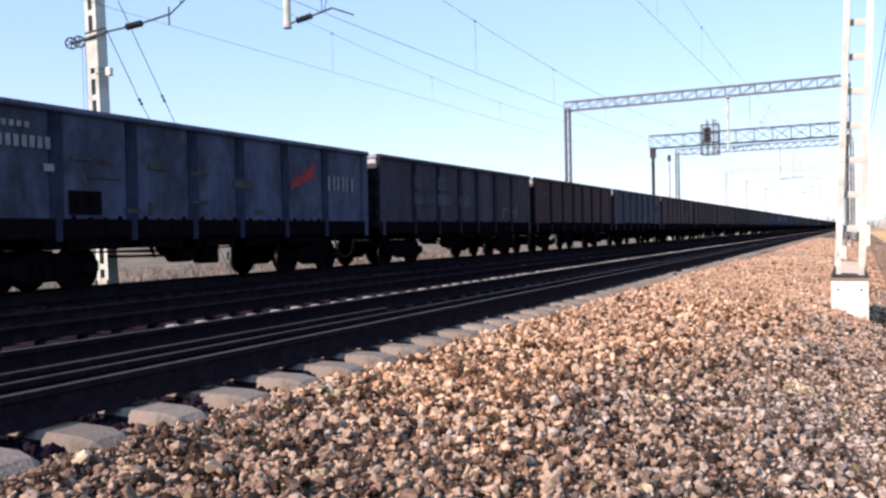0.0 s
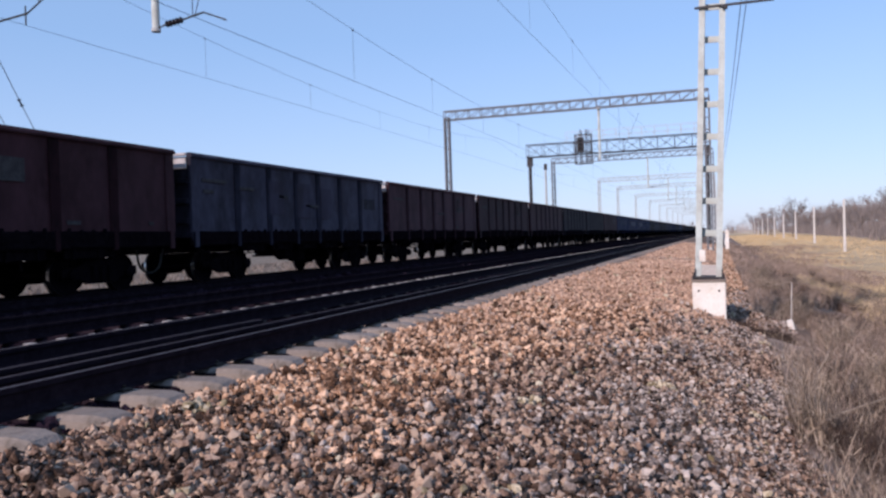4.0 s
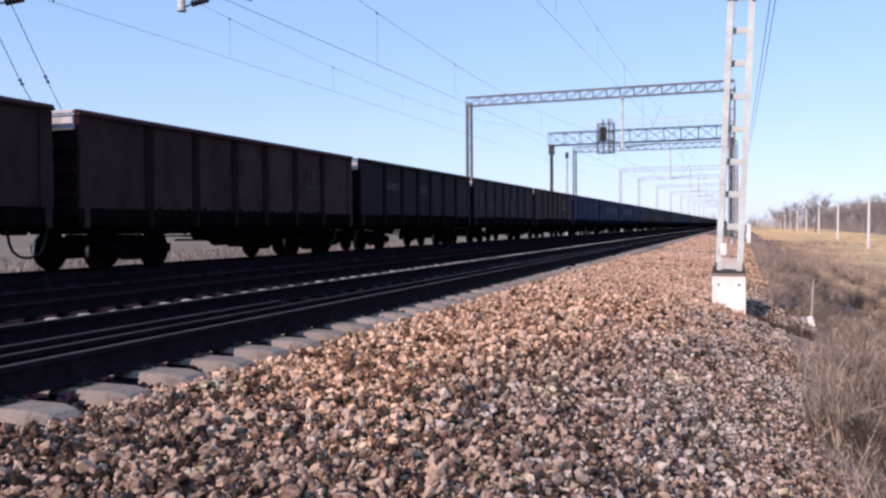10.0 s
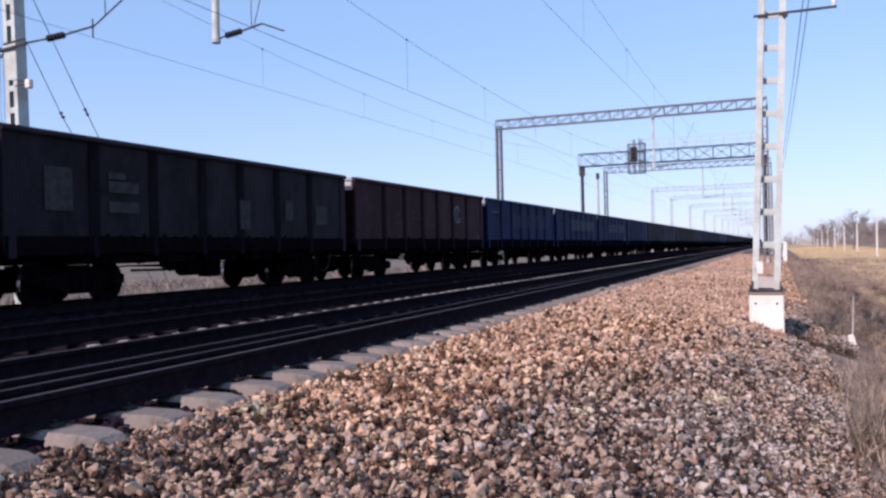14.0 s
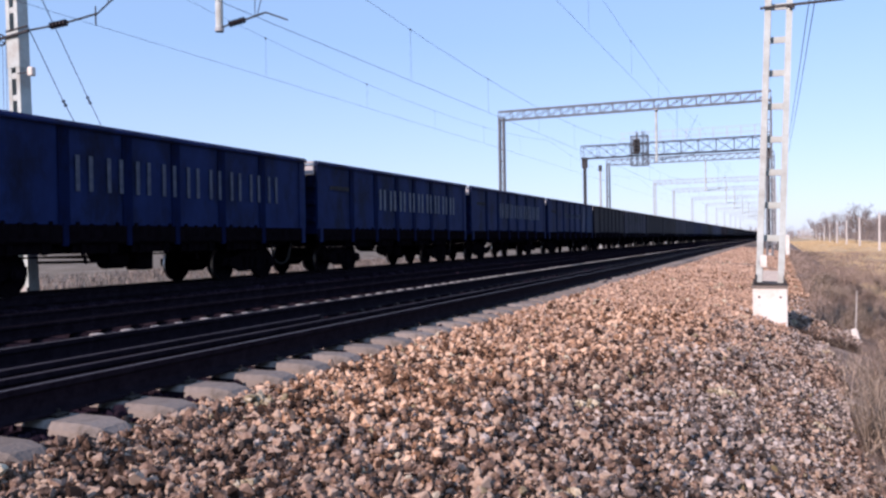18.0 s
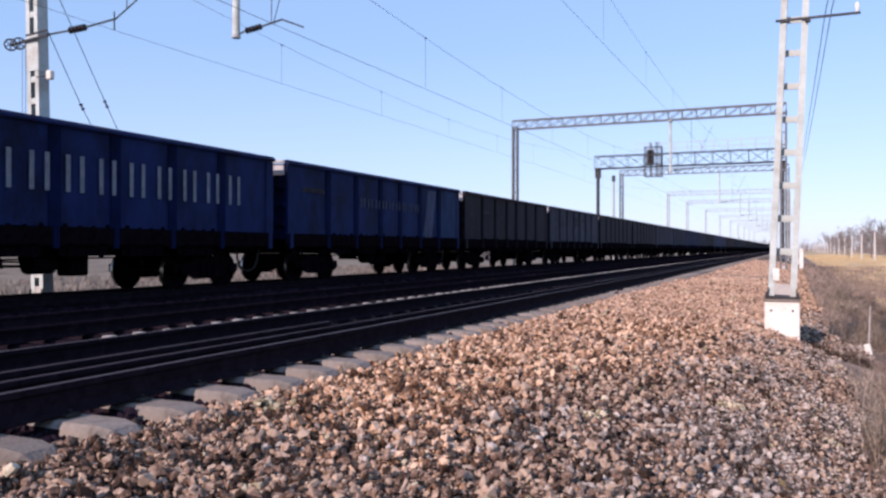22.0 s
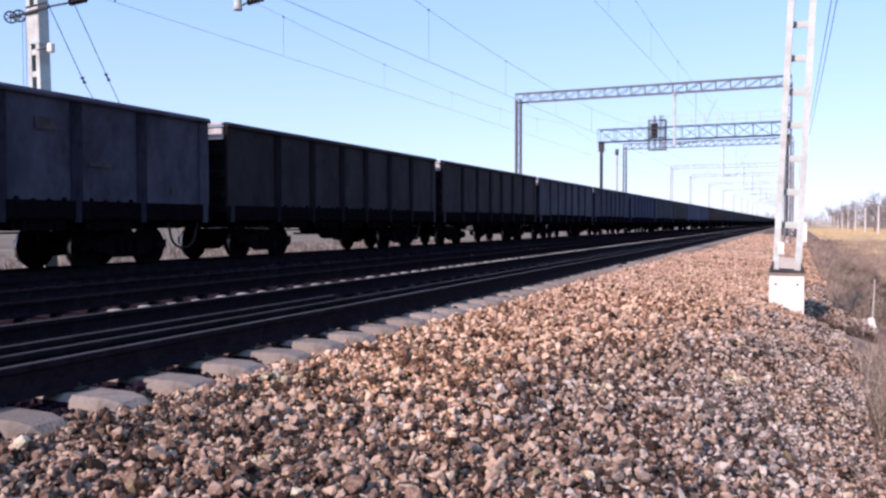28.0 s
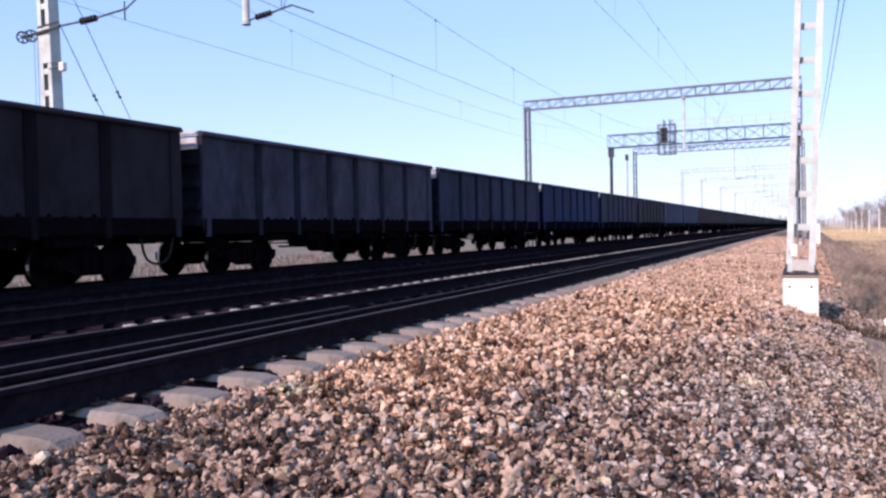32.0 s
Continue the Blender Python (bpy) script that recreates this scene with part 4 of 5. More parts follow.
def plant_tree(x, y, k, s, label="bare leafless tree with grey-brown twigs at the field's edge"):
    t = thing("tree", label, "tree", pose(x, y, level(x, y) - 0.1, 0, 0, random.uniform(0, 360)) @ Matrix.Scale(s, 4), "bare trees")
    part("trunk", TREES[k][0], None, t)
    part("crown", TREES[k][1], None, t)


rnd = random.Random(8)
for x, y, k, s in ((17.4, 210.0, 4, 1.05), (18.5, 267.0, 2, 1.0), (17.0, 214.0, 5, 1.1)):
    plant_tree(x, y, k, s, "tall bare tree standing above the others at the field's edge")
for k in range(150):
    y = 62 + 440 * rnd.random() ** 1.5
    x = 21 + 0.03 * (y - 60) + rnd.uniform(0, 26) + (4 if y < 90 else 0)
    plant_tree(x, y, rnd.randrange(6), rnd.uniform(0.75, 1.15) * (1.0 + 0.0006 * y))
for k in range(10):
    plant_tree(rnd.uniform(13, 22), rnd.uniform(200, 420), rnd.randrange(6), rnd.uniform(0.9, 1.4))
for k in range(26):
    plant_tree(rnd.uniform(-120, -34), rnd.uniform(330, 700), rnd.randrange(6), rnd.uniform(0.7, 1.15), "bare tree far beyond the train")
# brush under the trees and the distant woods
def blades(pts, heights, widths, leans, seed, forks=0):
    """Thin tapering stems, each of two crossed narrow triangles, some with side twigs."""
    g = np.random.default_rng(seed)
    p = np.asarray(pts, float)
    h, w, l = np.asarray(heights)[:, None], np.asarray(widths)[:, None], np.asarray(leans)
    a = g.uniform(0, 2 * math.pi, len(p))
    side = np.stack([np.cos(a), np.sin(a), 0 * a], 1) * w
    tip = p + np.concatenate([l * h, h], 1)
    v, f, n = [np.stack([p - side / 2, p + side / 2, tip], 1).reshape(-1, 3)], [np.arange(3 * len(p)).reshape(-1, 3)], 3 * len(p)
    for k in range(forks):
        s = g.uniform(0.3, 0.9, (len(p), 1))
        q = p + (tip - p) * s
        e = q + np.stack([g.normal(0, 0.28, len(p)), g.normal(0, 0.28, len(p)), g.uniform(0.1, 0.5, len(p))], 1) * h * 0.6
        v.append(np.stack([q - side * 0.3, q + side * 0.3, e], 1).reshape(-1, 3))
        f.append(np.arange(3 * len(p)).reshape(-1, 3) + n)
        n += 3 * len(p)
    return np.concatenate(v), np.concatenate(f)


def grass(name, label, n, place, height, width, lean, mat, seed, forks=0, grow=0.0):
    g = np.random.default_rng(seed)
    pts, hs, ws = [], [], []
    while len(pts) < n:
        x, y, dense = place(g)
        if g.random() < dense:
            far = 1 + grow * max(0.0, y - 8)
            pts.append((x, y, level(x, y) - 0.03)), hs.append(height * g.uniform(0.45, 1.25)), ws.append(width * far)
    v, f = blades(pts, hs, ws, g.normal(0, lean, (n, 2)), seed + 1, forks)
    return tagged(new(name, arrays(name, v, f, M[mat])), label, "dry grass", kind="stuff")


def clumpy(x, y, s, k=0):
    return min(1.0, max(0.04, 0.5 + 1.3 * noise.noise(Vector((x * s, y * s, k)))))


def near_slope(g):
    y = 1.5 + 17 * g.random() ** 1.3
    x = 0.55 + 4.2 * g.random() + 0.15 * math.sin(y * 1.7)
    if 12.6 < y < 16.8 and x < 1.75:
        return x, y, 0.0
    return x, y, clumpy(x, y, 0.9) * min(1.0, (x - 0.45) / 0.5)


def far_slope(g):
    y = 13 + 110 * g.random() ** 1.8
    x = 0.75 + (5.6 + 0.045 * y) * g.random() ** 1.35 * (1 + 0.5 * noise.noise(Vector((0.0, y * 0.12, 6))))
    return x, y, 0.0 if y < 17.4 and x < 1.6 else clumpy(x, y, 0.5, 3)


def field(g):
    y = 8 + 330 * g.random() ** 1.9
    x = 3.2 + 20 * g.random()
    return x, y, 0.35 + 0.65 * clumpy(x, y, 0.25, 7)


def left_field(g):
    y = -16 + 88 * g.random()
    x = -18.6 - 22 * g.random()
    return x, y, clumpy(x, y, 0.3, 5)


def behind(x0, x1):
    def place(g):
        x, y = x0 + (x1 - x0) * g.random(), -16 + 20.5 * g.random()
        return x, y, clumpy(x, y, 0.6, 4)
    return place


grass("dry_weeds", "dry weeds on the slope further back along the line", 11000, behind(0.7, 5.5), 0.5, 0.014, 0.3, "weed", 41, 3)
grass("field_grass", "straw-yellow dry grass further back along the line", 7000, behind(4.0, 22.0), 0.3, 0.03, 0.35, "straw", 42, 1)
grass("field_grass", "pale dry grass at the slope's foot further back", 7000, behind(3.4, 9.0), 0.3, 0.02, 0.4, "straw", 43, 2)
grass("dry_weeds", "tall grey-brown dry weeds and stems on the embankment slope", 6500, near_slope, 0.45, 0.008, 0.45, "weed", 31, 4)
grass("brown_weeds", "bushy brown withered weeds among the dry stems", 5500, near_slope, 0.34, 0.012, 0.5, "brown_weed", 44, 4)
grass("brown_weeds", "low dark brown withered weeds along the embankment", 19000, far_slope, 0.34, 0.016, 0.35, "brown_weed", 32, 3, 0.03)
grass("field_grass", "straw-yellow dry grass in the field", 80000, field, 0.16, 0.018, 0.45, "straw", 33, 1, 0.035)


def fringe(g):
    y = 6 + 62 * g.random() ** 1.3
    x = 3.3 + (4.5 + 0.07 * y) * g.random() ** 1.5
    return x, y, clumpy(x, y, 0.35, 14)


grass("brown_weeds", "grey-brown weeds thinning out into the straw-yellow field", 24000, fringe, 0.26, 0.016, 0.4, "brown_weed", 46, 3, 0.035)


def verge(g):
    x, y = 3.4 + 7 * g.random(), 3 + 42 * g.random()
    return x, y, 0.3 + 0.7 * clumpy(x, y, 0.4, 8)


grass("field_grass", "pale dry grass at the foot of the embankment", 16000, verge, 0.34, 0.016, 0.35, "straw", 39, 2, 0.02)
grass("field_grass", "grey-brown dry grass beyond the train", 14000, left_field, 0.35, 0.03, 0.35, "field_weed", 34, 1, 0.03)


def woods(g):
    y = 55 + 480 * g.random() ** 1.4
    x = 20 + 0.03 * (y - 60) + 34 * g.random()
    return x, y, clumpy(x, y, 0.12, 9)


def far_woods(g):
    y = 560 + 700 * g.random()
    x = -520 + 1100 * g.random()
    return x, y, 0.0 if -18 < x < 6 else clumpy(x, y, 0.012, 2)


tagged(grass("brushwood", "dense grey-brown leafless brush under the trees", 13000, woods, 3.0, 0.08, 0.22, "twig", 35, 4, 0.004), category="brush")
tagged(grass("far_woods", "distant bare woods along the horizon", 9000, far_woods, 9.0, 0.5, 0.18, "twig", 36, 4), category="woods")
def hollow(g):
    x = 0.2 + 1.0 * g.random()
    return x, 14.75 + 0.75 * (x - 0.25) + 0.55 * g.random(), 1.0


# thick dark weeds stand in for the shadow beside the foundation
grass("dark_weeds", "dark withered weeds in the hollow, put in for the foundation's shadow", 3200, hollow, 0.12, 0.03, 0.6, "dark_weed", 37, 3)
def dark_clump(g):
    k = g.integers(0, 9)
    cx, cy = ((1.12, 7.3), (1.5, 4.6), (2.6, 8.5), (1.7, 9.5), (3.2, 13.0), (2.1, 18.6), (2.7, 22.0), (3.4, 26.0), (1.8, 24.0))[k]
    return cx + g.normal(0, 0.22), cy + g.normal(0, 0.35), 1.0


grass("dark_weeds", "dark brown tangled weeds among the dry stems", 4200, dark_clump, 0.4, 0.012, 0.45, "dark_weed", 38, 4)


def dry_bush(seed, height, spread, stems, mat):
    """A withered bush: stems fanning out of one root, each with side twigs. Returns its mesh."""
    g = np.random.default_rng(seed)
    a, out = g.uniform(0, 2 * math.pi, stems), spread * g.random(stems) ** 0.7
    way = np.stack([np.cos(a), np.sin(a)], 1)
    root = np.concatenate([way * (0.25 * out[:, None]), np.zeros((stems, 1))], 1)
    v, f = blades(root, height * g.uniform(0.45, 1.0, stems), np.full(stems, 0.011), way * (out / height)[:, None] * 0.9 + g.normal(0, 0.12, (stems, 2)), seed + 1, 7)
    return arrays("dry_bush", v, f, M[mat])


for x, y, tilt in ((0.66, 7.5, 0.0), (0.80, 7.35, 40.0), (0.72, 7.9, 90.0)):
    ob = new("straw_tuft", dry_bush(140 + int(tilt), 0.8, 0.2, 34, "weed"))
    ob.matrix_basis = pose(x, y, level(x, y) - 0.03, 0, 0, tilt)
    tagged(ob, "tuft of tall pale upright straw at the ballast's edge", "grass tuft", "straw tufts")
BUSHES = {mat: [dry_bush(60 + 7 * k + len(mat), 0.62, 0.42, 110, mat) for k in range(4)] for mat in ("weed", "brown_weed", "dark_weed")}
BUSH_LABEL = {"weed": "grey withered bush on the embankment slope", "brown_weed": "brown withered bush on the embankment slope", "dark_weed": "dark leafless bush on the embankment slope"}
thick = random.Random(21)
for n in range(170):
    y = 2.6 + 46 * thick.random() ** 1.35
    x = 1.0 + 0.25 * noise.noise(Vector((1.0, y, 3))) + (3.6 + 0.03 * y) * thick.random() ** 1.2
    if y < 17.5 and y > 12.4 and x < 1.9:
        continue
    mat = thick.choice(("weed", "weed", "brown_weed", "brown_weed", "dark_weed", "dark_weed") if y > 12 else ("weed", "weed", "weed", "brown_weed", "brown_weed", "dark_weed"))
    size = thick.uniform(0.55, 1.25) * (0.8 if mat == "dark_weed" else 1.0)
    ob = new("dry_bush", thick.choice(BUSHES[mat]))
    ob.matrix_basis = pose(x, y, level(x, y) - 0.03, 0, 0, thick.uniform(0, 360)) @ Matrix.Diagonal((size * 1.15, size * 1.15, size, 1))
    tagged(ob, BUSH_LABEL[mat], "bush", "dry bushes")
t = thing("fallen_branch", "bent pale dry branch lying in the weeds", "branch", pose(1.05, 7.6, level(1.05, 7.6) + 0.28))
part("limb", tube(B(), [(-0.6, -0.5, -0.2), (-0.2, -0.1, 0.05), (0.3, 0.2, 0.18), (0.9, 0.3, 0.2)], 0.012, 5), M["weed"], t)
part("side_twig", tube(B(), [(-0.2, -0.1, 0.05), (-0.25, 0.35, 0.3), (-0.1, 0.6, 0.5)], 0.007, 5), M["weed"], t)


# ---------------------------------------------------------------- freight train
LENGTH, HALF = 13.92, 6.60
SIDE = 1.50


def hull(cache, key, make):
    if key not in cache:
        cache[key] = make()
    return cache[key]


MESH = {}


def side_wall(s):
    bm = box(B(), *sorted((s * (SIDE - 0.05), s * SIDE)), -HALF, HALF, 1.30, 3.52)
    return bm


def top_chord(s):
    """Rolled rail along the top of the side, with a sloping outer shoulder."""
    bm = B()
    prof = [(SIDE - 0.07, 3.505), (SIDE + 0.085, 3.505), (SIDE + 0.09, 3.525), (SIDE + 0.09, 3.56), (SIDE + 0.035, 3.63), (SIDE - 0.07, 3.63)]
    rings = [[bm.verts.new((s * x, y, z)) for x, z in prof] for y in (-HALF - 0.02, HALF + 0.02)]
    for i in range(6):
        bm.faces.new((rings[0][i], rings[0][(i + 1) % 6], rings[1][(i + 1) % 6], rings[1][i]))
    bm.faces.new(rings[0][::-1]), bm.faces.new(rings[1])
    return bm


def end_wall(e):
    bm = box(B(), -SIDE + 0.05, SIDE - 0.05, *sorted((e * (HALF - 0.05), e * HALF)), 1.30, 3.52)
    for z in (1.75, 2.3, 2.85):
        box(bm, -SIDE + 0.05, SIDE - 0.05, *sorted((e * (HALF + 0.001), e * (HALF + 0.09))), z - 0.08, z + 0.08, 0.02)
    return bm


def side_post(corner):
    w = 0.17 if corner else 0.15
    bm = box(B(), 0.0, 0.032, -w, w, 1.2, 3.50, 0.012)
    box(bm, 0.0, 0.068, -w * 0.5, w * 0.5, 1.02, 1.50, 0.012)
    return bm


def bogie_frame():
    bm = B()
    pts = [(-1.22, 0.42), (-1.22, 0.62), (-0.75, 0.66), (-0.42, 0.80), (0.42, 0.80), (0.75, 0.66), (1.22, 0.62), (1.22, 0.42), (0.82, 0.42), (0.40, 0.24), (-0.40, 0.24), (-0.82, 0.42)]
    rings = [[bm.verts.new((x, y, z)) for y, z in pts] for x in (-0.07, 0.07)]
    for i in range(len(pts)):
        j = (i + 1) % len(pts)
        bm.faces.new((rings[0][i], rings[0][j], rings[1][j], rings[1][i]))
    bm.faces.new(rings[0][::-1]), bm.faces.new(rings[1])
    for y in (-0.925, 0.925):
        lathe(bm, (0.05, y, 0.475), (1, 0, 0), [(0, 0.15), (0.1, 0.15), (0.13, 0.11), (0.16, 0.10)], 14)
    for y in (-0.26, 0.0, 0.26):
        rod(bm, (0.085, y, 0.30), (0.085, y, 0.66), 0.075, n=10)
    return bm


def wheelset():
    bm = rod(B(), (-1.05, 0, 0), (1.05, 0, 0), 0.075, n=10)
    for s in (-1, 1):
        lathe(bm, (s * 0.735, 0, 0), (s, 0, 0), [(0, 0.40), (0.0, 0.50), (0.03, 0.50), (0.04, 0.475), (0.13, 0.47), (0.13, 0.42), (0.10, 0.40), (0.08, 0.17), (0.15, 0.15), (0.15, 0.09)], 26)
        for k in range(2):
            a = k * math.pi
            box(bm, *sorted((s * 0.81, s * 0.86)), 0.27 * math.cos(a) - 0.05, 0.27 * math.cos(a) + 0.05, 0.27 * math.sin(a) - 0.03, 0.27 * math.sin(a) + 0.03)
    return bm


def hatch():
    bm = B()
    vs = [bm.verts.new(p) for p in ((0.0, -0.62, 1.26), (0.0, 0.62, 1.26), (-0.03, 0.62, 0.86), (-0.03, -0.62, 0.86), (-0.06, -0.62, 1.26), (-0.06, 0.62, 1.26), (-0.09, 0.62, 0.86), (-0.09, -0.62, 0.86))]
    for f in ((0, 1, 2, 3), (7, 6, 5, 4), (0, 4, 5, 1), (3, 2, 6, 7), (1, 5, 6, 2), (0, 3, 7, 4)):
        bm.faces.new([vs[i] for i in f])
    for y in (-0.4, 0.4):
        box(bm, 0.0, 0.045, y - 0.06, y + 0.06, 0.84, 1.24, 0.01)
    for y in (-0.55, -0.18, 0.18, 0.55):
        box(bm, 0.02, 0.085, y - 0.045, y + 0.045, 1.22, 1.50 if abs(y) < 0.3 else 1.535, 0.02)
    box(bm, 0.03, 0.10, -0.5, 0.5, 1.10, 1.16, 0.01)
    return bm


def underframe():
    return box(B(), -0.28, 0.28, -6.3, 6.3, 0.88, 1.268)


def coupler(e):
    bm = box(B(), -0.11, 0.11, *sorted((e * 6.3, e * 6.78)), 0.93, 1.17, 0.02)
    box(bm, -0.22, 0.16, *sorted((e * 6.70, e * 6.95)), 0.87, 1.22, 0.05)
    return bm


def hose(e):
    x = 0.36
    pts = [(x, e * 6.40, 1.02), (x, e * 6.46, 0.86), (x, e * 6.50, 0.68), (x, e * 6.58, 0.52), (x, e * 6.72, 0.42), (x, e * 6.86, 0.38), (x, e * 6.96, 0.37)]
    return tube(B(), pts, 0.032, 8)


def step():
    bm = B()
    for y in (-0.16, 0.16):
        bar(bm, (0, y, 0.55), (0, y, 1.25), 0.03)
    for z in (0.58, 0.9):
        bar(bm, (0, -0.16, z), (0, 0.16, z), 0.04)
    return bm


def flat(y0, y1, z0, z1, mat, wagon, name="lettering_bar", label=""):
    """Paint on the wall that faces the camera."""
    return part(name, box(B(), SIDE + 0.0195, SIDE + 0.0345, y0 - 0.35, y1 - 0.35, z0, z1), mat, wagon, label)


PAINTS = {
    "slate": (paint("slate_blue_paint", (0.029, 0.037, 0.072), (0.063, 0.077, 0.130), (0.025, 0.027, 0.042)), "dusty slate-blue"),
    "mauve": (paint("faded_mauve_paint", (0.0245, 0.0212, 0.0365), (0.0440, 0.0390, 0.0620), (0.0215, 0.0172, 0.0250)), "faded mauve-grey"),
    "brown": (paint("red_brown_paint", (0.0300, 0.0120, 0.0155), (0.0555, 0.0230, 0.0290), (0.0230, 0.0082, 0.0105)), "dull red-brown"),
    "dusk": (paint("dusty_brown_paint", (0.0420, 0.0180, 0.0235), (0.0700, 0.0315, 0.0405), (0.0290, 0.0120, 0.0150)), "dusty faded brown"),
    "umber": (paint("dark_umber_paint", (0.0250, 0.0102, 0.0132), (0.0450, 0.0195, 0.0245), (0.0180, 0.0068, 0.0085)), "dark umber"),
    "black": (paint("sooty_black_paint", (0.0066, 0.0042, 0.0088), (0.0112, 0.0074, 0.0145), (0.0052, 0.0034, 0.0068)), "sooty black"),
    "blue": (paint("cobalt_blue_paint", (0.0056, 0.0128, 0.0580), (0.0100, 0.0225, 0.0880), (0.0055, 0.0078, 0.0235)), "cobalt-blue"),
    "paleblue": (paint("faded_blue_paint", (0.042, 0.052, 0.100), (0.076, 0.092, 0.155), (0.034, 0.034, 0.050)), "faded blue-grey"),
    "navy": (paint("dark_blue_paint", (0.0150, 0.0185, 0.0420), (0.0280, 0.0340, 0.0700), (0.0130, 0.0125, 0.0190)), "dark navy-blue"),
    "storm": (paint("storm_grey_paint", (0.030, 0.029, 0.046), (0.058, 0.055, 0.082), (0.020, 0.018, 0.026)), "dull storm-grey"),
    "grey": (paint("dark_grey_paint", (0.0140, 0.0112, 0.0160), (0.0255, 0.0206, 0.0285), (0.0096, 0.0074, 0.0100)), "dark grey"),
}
# darker copy of each paint: posts, and end walls with gap shade in colour
DARK_COPY = {k: paint(k + "_dark_copy", tuple((0.9 if k == "black" else 0.6) * c for c in (v[0].node_tree.nodes["Color Ramp"].color_ramp.elements[0].color[:3])), tuple((1.3 if k == "black" else 0.95 if k == "slate" else 0.85) * c for c in (v[0].node_tree.nodes["Color Ramp"].color_ramp.elements[0].color[:3])), (0.004, 0.0034, 0.0034), 1.1, 0.9, 0.04) for k, v in PAINTS.items()}


def made(key, mat, make):
    """A mesh by key and material, built once."""
    return hull(MESH, (key, mat.name), lambda: data(make(), mat, key))


WHEELS = []
bm = wheelset()
for f in bm.faces:
    if all(0.46 < math.hypot(v.co.y, v.co.z) < 0.48 for v in f.verts):
        f.material_index = 1
WHEELSET = data(bm, [M["under"], M["tread"]], "wheelset")


def wagon(k, color, full=True):
    """Four-axle open freight wagon; origin on the rails under its middle."""
    p, post = PAINTS[color][0], DARK_COPY[color]
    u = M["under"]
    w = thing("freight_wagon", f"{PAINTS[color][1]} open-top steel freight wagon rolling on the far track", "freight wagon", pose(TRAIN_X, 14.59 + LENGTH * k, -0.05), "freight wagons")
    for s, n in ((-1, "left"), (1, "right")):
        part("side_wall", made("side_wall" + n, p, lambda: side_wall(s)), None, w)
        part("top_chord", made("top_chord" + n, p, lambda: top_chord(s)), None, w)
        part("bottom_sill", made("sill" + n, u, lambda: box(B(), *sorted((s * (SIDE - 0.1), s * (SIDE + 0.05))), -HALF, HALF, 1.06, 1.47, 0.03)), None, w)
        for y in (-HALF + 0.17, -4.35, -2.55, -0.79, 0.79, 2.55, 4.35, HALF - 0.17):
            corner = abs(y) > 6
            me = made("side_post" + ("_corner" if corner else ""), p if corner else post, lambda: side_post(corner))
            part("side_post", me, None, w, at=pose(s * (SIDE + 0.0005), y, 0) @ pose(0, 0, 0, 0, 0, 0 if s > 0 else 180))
    for e, n in ((-1, "back"), (1, "front")):
        # end walls take the darker copy; the gap's shade is in it
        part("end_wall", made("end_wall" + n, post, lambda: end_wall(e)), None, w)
        # pale rail and plate: sunlight on the end's top is in their colour
        part("end_chord", made("end_chord" + n, M["end_sunlit"], lambda: box(B(), -SIDE + 0.08, SIDE - 0.08, *sorted((e * (HALF - 0.05), e * (HALF + 0.06))), 3.545, 3.625, 0.015)), None, w, "dusty pale end rail, sunlight in its colour")
        part("end_plate", made("end_plate" + n, M["end_sunlit"], lambda: box(B(), -SIDE + 0.08, SIDE - 0.08, *sorted((e * (HALF + 0.002), e * (HALF + 0.075))), 3.19, 3.475, 0.015)), None, w, "dusty pale plate across the wagon's end, sunlight in its colour")
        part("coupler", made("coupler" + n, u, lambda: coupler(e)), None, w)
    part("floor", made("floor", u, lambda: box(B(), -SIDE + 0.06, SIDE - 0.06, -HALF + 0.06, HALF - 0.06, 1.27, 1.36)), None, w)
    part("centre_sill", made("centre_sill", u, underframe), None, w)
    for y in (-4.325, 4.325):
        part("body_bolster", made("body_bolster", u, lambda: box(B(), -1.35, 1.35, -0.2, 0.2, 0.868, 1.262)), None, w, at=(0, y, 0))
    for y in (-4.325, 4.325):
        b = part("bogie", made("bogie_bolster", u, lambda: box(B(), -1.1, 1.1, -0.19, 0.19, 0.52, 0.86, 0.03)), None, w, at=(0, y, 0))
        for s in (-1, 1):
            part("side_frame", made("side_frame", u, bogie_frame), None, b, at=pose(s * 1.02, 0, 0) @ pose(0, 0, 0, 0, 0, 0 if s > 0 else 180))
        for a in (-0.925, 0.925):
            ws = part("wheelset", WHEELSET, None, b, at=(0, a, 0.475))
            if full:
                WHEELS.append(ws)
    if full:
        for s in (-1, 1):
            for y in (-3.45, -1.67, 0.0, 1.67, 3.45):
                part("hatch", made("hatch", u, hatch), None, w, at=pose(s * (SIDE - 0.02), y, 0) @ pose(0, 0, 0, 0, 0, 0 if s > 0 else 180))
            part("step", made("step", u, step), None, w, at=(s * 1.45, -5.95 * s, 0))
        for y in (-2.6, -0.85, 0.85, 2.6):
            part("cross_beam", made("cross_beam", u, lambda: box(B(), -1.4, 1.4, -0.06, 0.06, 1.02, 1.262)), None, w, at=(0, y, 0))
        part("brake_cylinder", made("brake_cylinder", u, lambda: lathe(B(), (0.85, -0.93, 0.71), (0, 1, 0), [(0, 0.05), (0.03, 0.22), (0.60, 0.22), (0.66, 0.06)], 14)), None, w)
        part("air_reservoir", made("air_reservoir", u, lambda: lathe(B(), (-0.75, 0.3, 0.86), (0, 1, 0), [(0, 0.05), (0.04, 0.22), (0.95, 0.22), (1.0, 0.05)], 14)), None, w)
